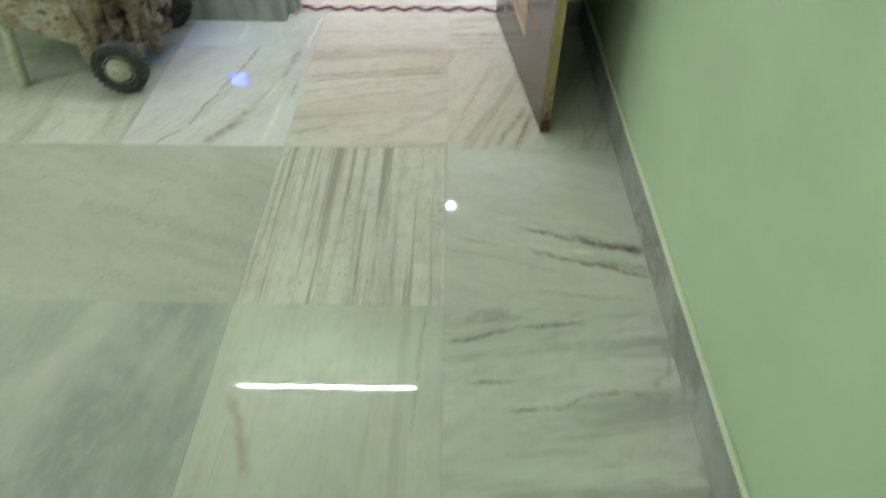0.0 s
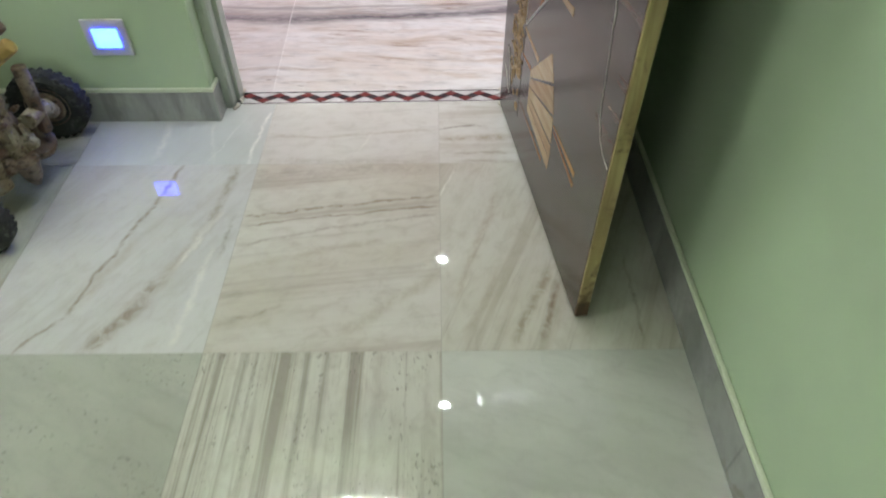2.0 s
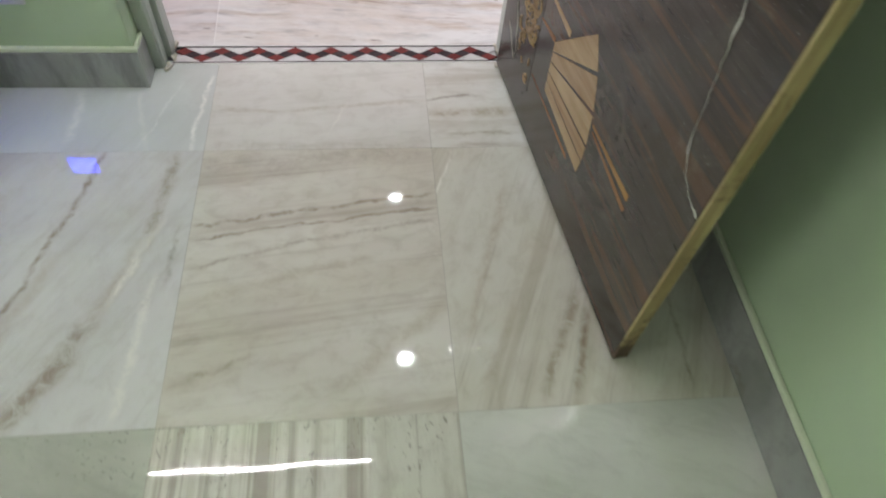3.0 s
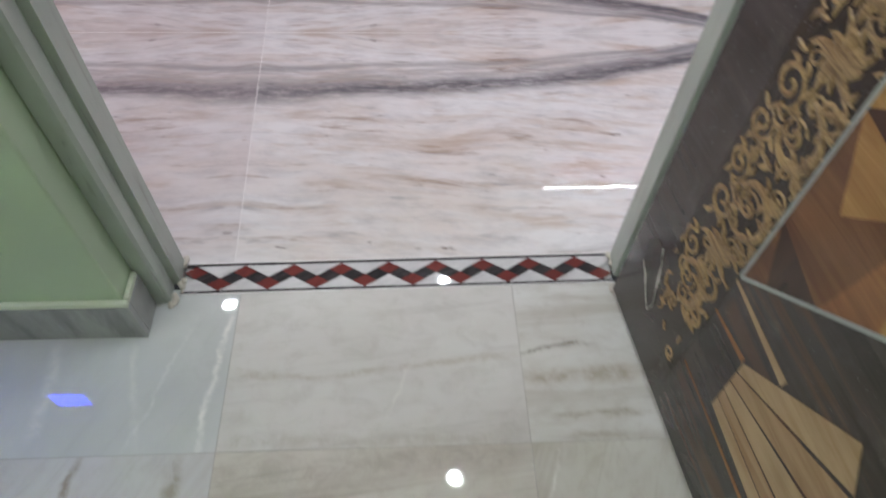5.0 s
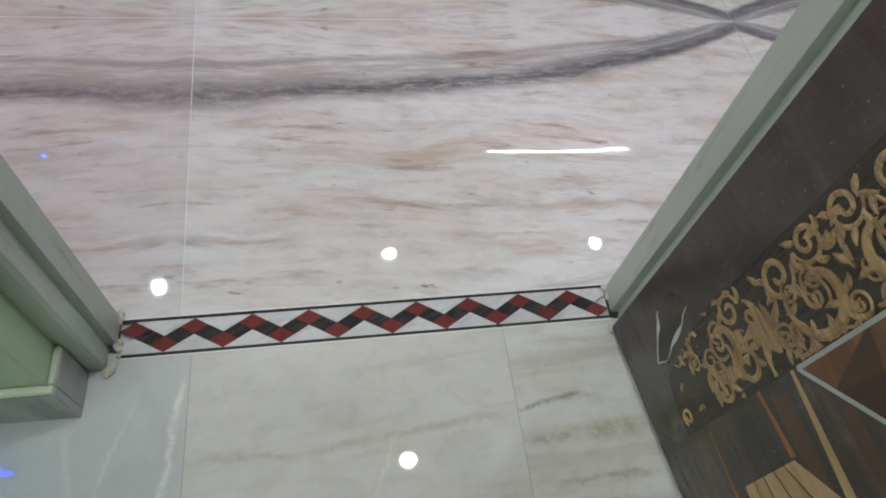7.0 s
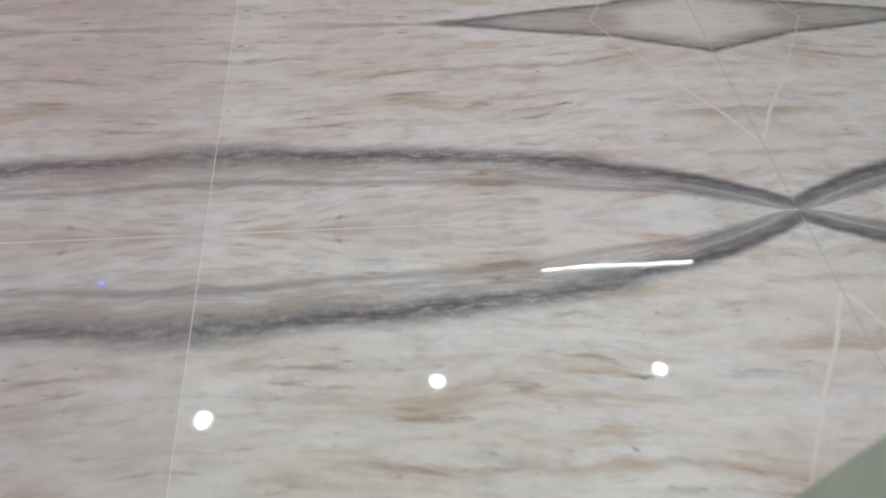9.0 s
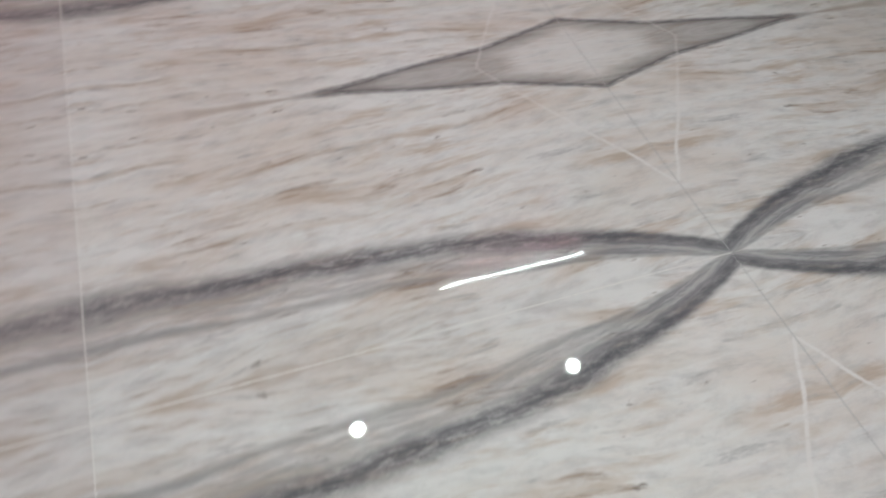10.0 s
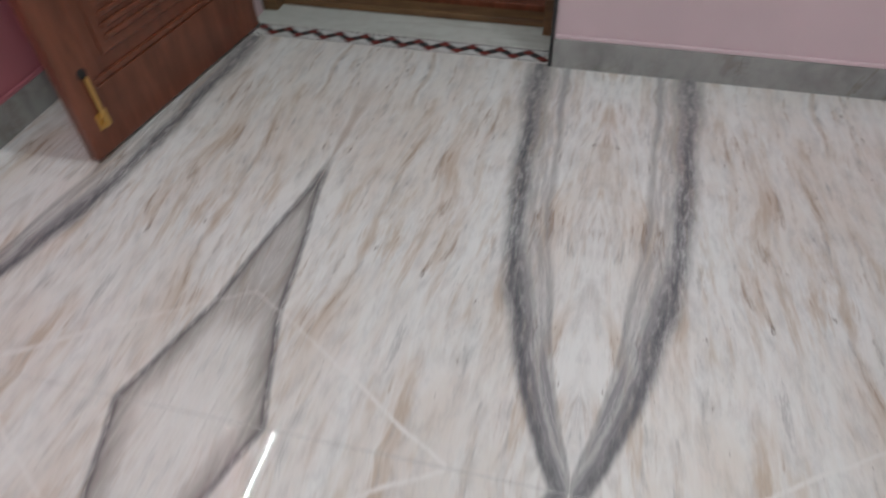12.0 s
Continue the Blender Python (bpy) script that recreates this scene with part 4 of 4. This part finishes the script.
# thin pointed sticks
for (a, b, w, mt) in (((0.246, 0.402), (0.400, 0.387), 0.012, MAPLE), ((0.488, 0.617), (0.617, 0.624), 0.015, MAPLE), ((0.594, 0.316), (0.785, 0.310), 0.012, AMBER), ((0.600, 0.303), (0.788, 0.280), 0.010, RUSTSTICK),
                      ((0.246, 0.322), (0.336, 0.326), 0.009, RUSTSTICK), ((0.257, 0.170), (0.530, 0.157), 0.007, RUSTSTICK)):
    d = (Vector(b) - Vector(a)).normalized()
    n = Vector((-d.y, d.x)) * w / 2
    part("stick_inlay", flat(bmesh.new(), [(a[0] + n.x * 0.5, a[1] + n.y * 0.5), (b[0] + n.x * 1.6, b[1] + n.y * 1.6), (b[0] - n.x, b[1] - n.y), (a[0] - n.x * 0.5, a[1] - n.y * 0.5)]), mt, leaf)
# torn laminate near the hinge and a crack by the free edge
tear = [(0.040, 0.228), (0.060, 0.252), (0.085, 0.256), (0.101, 0.222), (0.118, 0.170), (0.130, 0.140), (0.120, 0.113), (0.106, 0.122), (0.080, 0.150), (0.052, 0.178)]


def ragged(stops, n, amp, seed):
    """Points along straight legs between the stops, shaken a little."""
    r = random.Random(seed)
    out = []
    for a, b in zip(stops, stops[1:]):
        for i in range(n):
            f = i / n
            out.append((a[0] + (b[0] - a[0]) * f + r.uniform(-amp, amp), a[1] + (b[1] - a[1]) * f + r.uniform(-amp, amp)))
    return out + [stops[-1]]


part("torn_patch", flat(bmesh.new(), ragged(tear + tear[:1], 3, 0.002, 5)[:-1]), BAND, leaf, "bare dark patch where the laminate tore away")
bm = bmesh.new()
rim = ragged(tear[2:], 4, 0.0022, 8)
ribbon(bm, rim, [0.0022 + 0.010 * max(0.0, math.sin(i * 0.33 - 0.4)) ** 6 for i in range(len(rim))], 0.0012, -0.001)
part("torn_rim", bm, CHIPWHITE, leaf, "whitish torn edge of laminate")
bm = bmesh.new()
peel = ragged([(0.832, 0.78), (0.842, 0.690), (0.852, 0.620), (0.862, 0.530), (0.884, 0.492), (0.915, 0.470), (0.950, 0.461)], 6, 0.0022, 9)
ribbon(bm, peel, [0.0014 + 0.006 * max(0.0, math.sin(i * 0.41)) ** 4 for i in range(len(peel))], 0.0008)
part("peeled_edge", bm, CHIPWHITE, leaf, "pale line where the laminate has lifted")
for hz in (0.25, 1.0, 1.75):
    bm = bmesh.new()
    lathe(bm, [(0.006, -0.05), (0.0065, -0.048), (0.0065, 0.048), (0.006, 0.05)], 12, pose(-0.004, TH + 0.002, hz))
    part("hinge", bm, BLACK, door)

# ---- the panelled teak door, open into the pink room ----
far_door = empty("door_2", pose(2.515, 5.300, 0.012, 0, 0, 172.8), "open varnished brown wooden panel door with a brass tower bolt", "door", kind="structure")
W2 = 0.925
part("stile", boxes((0, -0.036, 0, 0.11, 0, 2.03), bevel=0.003), TEAK, far_door)
part("stile", boxes((W2 - 0.11, -0.036, 0, W2, 0, 2.03), bevel=0.003), TEAK, far_door)
for z0, z1 in ((0.0, 0.20), (0.92, 1.06), (1.89, 2.03)):
    part("rail", boxes((0.1105, -0.036, z0, W2 - 0.1105, -0.0005, z1), bevel=0.002), TEAK, far_door)
for z0, z1 in ((0.201, 0.919), (1.061, 1.889)):
    panel = part("panel", boxes((0.111, -0.026, z0, W2 - 0.111, -0.012, z1)), TEAK, far_door)
    for a, b in (((0.112, z0 + 0.001), (W2 - 0.112, z0 + 0.022)), ((0.112, z1 - 0.022), (W2 - 0.112, z1 - 0.001))):
        part("moulding", boxes((a[0], -0.012, a[1], b[0], -0.003, b[1]), bevel=0.004), TEAK, panel)
    for x0 in (0.112, W2 - 0.134):
        part("moulding", boxes((x0, -0.012, z0 + 0.023, x0 + 0.022, -0.003, z1 - 0.023), bevel=0.004), TEAK, panel)
    bm = bmesh.new()
    box(bm, 0.175, -0.013, z0 + 0.065, W2 - 0.175, -0.004, z1 - 0.065, 0.004)
    part("raised_field", bm, TEAK, panel)
    for k in range(4):
        part("carved_rib", boxes((0.21, -0.004, z0 + 0.10 + 0.034 * k, W2 - 0.21, 0.002, z0 + 0.118 + 0.034 * k), bevel=0.004), TEAK, panel)
bolt_plate = part("tower_bolt", boxes((W2 - 0.098, 0.0003, 0.080, W2 - 0.052, 0.003, 0.133), bevel=0.001), BRASS, far_door, "brass tower bolt")
bm = bmesh.new()
lathe(bm, [(0.006, 0.085), (0.0065, 0.086), (0.0065, 0.250), (0.005, 0.253)], 14, pose(W2 - 0.075, 0.010, 0))
part("rod", bm, BRASS, bolt_plate)
for z in (0.093, 0.123):
    part("keeper", boxes((W2 - 0.088, 0.003, z - 0.006, W2 - 0.062, 0.018, z + 0.006), bevel=0.004), BRASS, bolt_plate)
# no recess: a flat black disc carries the hole's shade in its colour
bm = bmesh.new()
lathe(bm, [(0.017, -0.001), (0.017, 0.001), (0.014, 0.0012)], 18, pose(W2 - 0.075, 0.0005, 0.262, -90, 0, 0))
part("hole", bm, BLACK, bolt_plate, "flat black disc in place of the bolt hole")

# frame and wooden sill of the outer doorway
outer = empty("door_frame_outer", pose(0, 0, 0), "black stone and worn brown wood frame of the outer doorway", "door frame", kind="structure")
part("stone_edge", boxes((2.440, DY0 - 0.0115, 0.0, 2.553, DY0 + 0.002, 2.12), bevel=0.001), MAT["black_marble"], outer)
part("wood_jamb", boxes((2.66, DY0 - 0.0115, 0.0, 2.77, DY0 + 0.05, 2.12), bevel=0.003), OLDWOOD, outer)
part("wood_jamb", boxes((2.66, DY1 - 0.03, 0.0, 2.77, DY1 + 0.0295, 2.12), bevel=0.003), OLDWOOD, outer)
part("wood_sill", boxes((2.722, DY0 + 0.051, 0.0, 2.80, DY1 - 0.031, 0.028), bevel=0.004), OLDWOOD, outer, "worn brown wooden sill with dusty edge")
part("wood_sill", boxes((2.815, DY0 - 0.1, 0.0, 2.90, DY1 + 0.1, 0.045), bevel=0.004), TEAK, outer)
mat_blue = grained("blue_cloth", (0.02, 0.05, 0.16), (0.015, 0.03, 0.10), "x", 0.9, 20)
bm = bmesh.new()
box(bm, 2.93, 4.42, 0.0, 3.25, 4.78, 0.03, 0.012)
tagged(part("doormat", bm, mat_blue), "dark blue cloth mat on the lobby floor", "doormat")


# ---- the floor polishing machine ----
def grimy(name, light, mid_c, dark, rough=0.7):
    t = Tree(name)
    x, y, z = t.place()
    p = t.xyz(x, y, z)
    big = t.noise(p, 9.0, 5.0, 0.65)
    fine = t.noise(p, 45.0, 4.0, 0.7)
    col = t.mix(t.step(big, 0.38, 0.6), light, mid_c)
    col = t.mix(t.step(fine, 0.5, 0.66), col, dark)
    t.bump(t.m("ADD", fine, big), 0.8, 0.006)
    return t.done(col, rough)


CREAM = grimy("slurry_cream_metal", (0.42, 0.39, 0.30), (0.25, 0.20, 0.12), (0.08, 0.05, 0.03), 0.45)
RUST = grimy("rusty_slurry_metal", (0.28, 0.23, 0.18), (0.11, 0.065, 0.04), (0.035, 0.025, 0.018), 0.45)
YELLOW = grimy("yellow_bar_paint", (0.46, 0.32, 0.08), (0.36, 0.24, 0.07), (0.16, 0.11, 0.06), 0.5)
TYRE = grimy("dusty_black_rubber", (0.022, 0.024, 0.024), (0.04, 0.045, 0.04), (0.09, 0.10, 0.085), 0.8)
HUB = grimy("cream_hub", (0.50, 0.50, 0.38), (0.42, 0.42, 0.31), (0.26, 0.24, 0.17), 0.5)
machine = empty("polishing_machine", pose(0, 0, 0), "rusty cream floor polishing machine on black wheels, caked with slurry", "floor polisher")


def wheel(cx, cy, r, tilt, hub_mat, hub_label):
    m = pose(cx, cy, r, 90, 0, tilt)
    w = part("wheel", lathe(bmesh.new(), [(r * 0.62, 0.020), (r * 0.80, 0.026), (r * 0.94, 0.022), (r, 0.012), (r, -0.012), (r * 0.95, -0.022), (r * 0.80, -0.026), (r * 0.62, -0.020)], 40, m), TYRE, machine, "black rubber tyre with worn tread")
    part("hub", lathe(bmesh.new(), [(r * 0.60, -0.024), (r * 0.60, 0.017), (r * 0.56, 0.021), (r * 0.47, 0.016), (r * 0.42, 0.030), (r * 0.18, 0.034), (r * 0.16, 0.040), (r * 0.07, 0.041)], 28, m), hub_mat, w, hub_label)
    for k in range(26):
        a = 2 * math.pi * k / 26
        bm = bmesh.new()
        box(bm, -0.004, -0.0065, -0.0235, 0.003, 0.0065, 0.0235, 0.0012, m @ pose(0, 0, 0, 0, 0, math.degrees(a)) @ pose(r - 0.0024, 0, 0))
        part("tread_block", bm, TYRE, w)


wheel(-1.19, 2.30, 0.100, 4, HUB, "cream metal hub")
wheel(-1.195, 2.835, 0.118, 4, RUST, "rusty metal hub")


def tube(pts, r, seg=12):
    bm = bmesh.new()
    for a, b in zip(pts, pts[1:]):
        a, b = Vector(a), Vector(b)
        d = b - a
        m = Matrix.Translation(a) @ d.to_track_quat("Z", "Y").to_matrix().to_4x4()
        lathe(bm, [(r * 0.9, 0), (r, r * 0.15), (r, d.length - r * 0.15), (r * 0.9, d.length)], seg, m)
    return bm


def lump(cx, cy, cz, sx, sy, sz, seed):
    bm = bmesh.new()
    bmesh.ops.create_icosphere(bm, subdivisions=3, radius=1.0)
    for v in bm.verts:
        f = 1 + 0.30 * noise.noise(v.co * 1.9 + Vector((seed, 0, 0))) + 0.14 * noise.noise(v.co * 5.0 + Vector((0, seed, 0)))
        v.co = Vector((cx + v.co.x * sx * f, cy + v.co.y * sy * f, cz + v.co.z * sz * f))
    return bm


part("axle", tube([(-1.19, 2.33, 0.102), (-1.205, 2.80, 0.116)], 0.018), RUST, machine)
part("gearbox", lump(-1.235, 2.56, 0.150, 0.085, 0.13, 0.070, 3.0), RUST, machine, "brown gearbox caked in dried slurry")
mx, my = -1.165, 2.57
motor = part("motor", lathe(bmesh.new(), [(0.040, 0.12), (0.046, 0.13), (0.046, 0.168), (0.040, 0.172), (0.040, 0.225), (0.050, 0.23), (0.050, 0.262), (0.043, 0.266), (0.043, 0.282), (0.061, 0.286), (0.063, 0.310), (0.048, 0.315), (0.038, 0.290)], 28, pose(mx, my, 0, 4, -5, 0)), CREAM, machine, "stubby slurry-caked motor housing with an open cup")
part("cap", lathe(bmesh.new(), [(0.034, 0.284), (0.034, 0.290), (0.014, 0.293), (0.012, 0.318), (0.007, 0.321)], 20, pose(mx, my, 0, 4, -5, 0)), RUST, motor, "dark spindle inside the cup")
for k in range(7):
    a = 2 * math.pi * k / 7
    part("housing_rib", boxes((mx + 0.043 * math.cos(a) - 0.006, my + 0.043 * math.sin(a) - 0.006, 0.172, mx + 0.043 * math.cos(a) + 0.006, my + 0.043 * math.sin(a) + 0.006, 0.226), bevel=0.002), CREAM, motor)
part("pipe", tube([(-1.235, 2.45, 0.09), (-1.24, 2.46, 0.275)], 0.022), RUST, machine)
part("pipe", tube([(-1.115, 2.65, 0.15), (-1.108, 2.66, 0.355)], 0.020), RUST, machine)
part("pipe", tube([(-1.175, 2.47, 0.08), (-1.18, 2.48, 0.225)], 0.014), CREAM, machine)
part("collar", lathe(bmesh.new(), [(0.030, 0.085), (0.044, 0.09), (0.044, 0.112), (0.028, 0.118)], 22, pose(-1.20, 2.455, 0)), CREAM, machine)
part("bracket", boxes((-1.345, 2.345, 0.09, -1.30, 2.37, 0.30), bevel=0.005), CREAM, machine)
part("elbow", tube([(-1.12, 2.60, 0.215), (-1.115, 2.69, 0.205), (-1.16, 2.78, 0.13)], 0.024), CREAM, machine)
part("spout", lathe(bmesh.new(), [(0.034, 0.14), (0.038, 0.13), (0.024, 0.07), (0.010, 0.045)], 20, pose(-1.135, 2.53, 0)), RUST, machine)
part("flange", lathe(bmesh.new(), [(0.048, 0.0), (0.052, 0.006), (0.052, 0.020), (0.046, 0.025)], 24, pose(-1.15, 2.63, 0.11, 20, 25, 0)), RUST, machine)
for k, (bx, by, bz) in enumerate(((-1.135, 2.515, 0.255), (-1.14, 2.60, 0.255), (-1.215, 2.43, 0.125), (-1.175, 2.425, 0.125), (-1.13, 2.66, 0.135))):
    part("bolt", lathe(bmesh.new(), [(0.009, -0.004), (0.009, 0.010), (0.005, 0.011), (0.005, 0.018)], 6, pose(bx, by, bz, 0, 60, 20 * k)), RUST, machine)
for k, (cx, cy, cz, r) in enumerate(((-1.28, 2.42, 0.17, 0.040), (-1.31, 2.45, 0.25, 0.045), (-1.17, 2.50, 0.13, 0.028), (-1.13, 2.58, 0.16, 0.024), (-1.27, 2.51, 0.25, 0.045), (-1.33, 2.49, 0.32, 0.055), (-1.22, 2.43, 0.20, 0.024), (-1.19, 2.52, 0.20, 0.026), (-1.25, 2.47, 0.10, 0.03))):
    part("slurry_cake", lump(cx, cy, cz, r, r * 0.9, r * 1.1, 4.0 + 3 * k), (RUST, CREAM)[k % 2], machine)
bm = bmesh.new()
hull = [(-2.05, 0.40), (-1.55, 0.235), (-1.30, 0.150), (-1.275, 0.165), (-1.30, 0.36), (-1.42, 0.42), (-2.05, 0.56)]
lo = [bm.verts.new((x, 2.33, z)) for x, z in hull]
hi = [bm.verts.new((x, 2.74, z)) for x, z in hull]
bm.faces.new(lo)
bm.faces.new(hi[::-1])
for i in range(len(hull)):
    j = (i + 1) % len(hull)
    bm.faces.new((lo[i], hi[i], hi[j], lo[j]))
bmesh.ops.recalc_face_normals(bm, faces=bm.faces[:])
bmesh.ops.bevel(bm, geom=bm.edges[:], offset=0.012, segments=2, affect="EDGES")
part("hull", bm, CREAM, machine, "cream painted hull with rust and dried slurry")
part("handle_bar", tube([(-1.40, 2.41, 0.235), (-1.274, 2.46, 0.315), (-0.985, 2.50, 0.505)], 0.020), YELLOW, machine, "yellow painted bar")
part("handle_bar", tube([(-1.60, 2.50, 0.36), (-1.20, 2.53, 0.41), (-1.02, 2.55, 0.53)], 0.016), RUST, machine)
part("leg", tube([(-1.612, 2.33, 0.0), (-1.575, 2.345, 0.30)], 0.022), HUB, machine, "cream wooden prop leg")
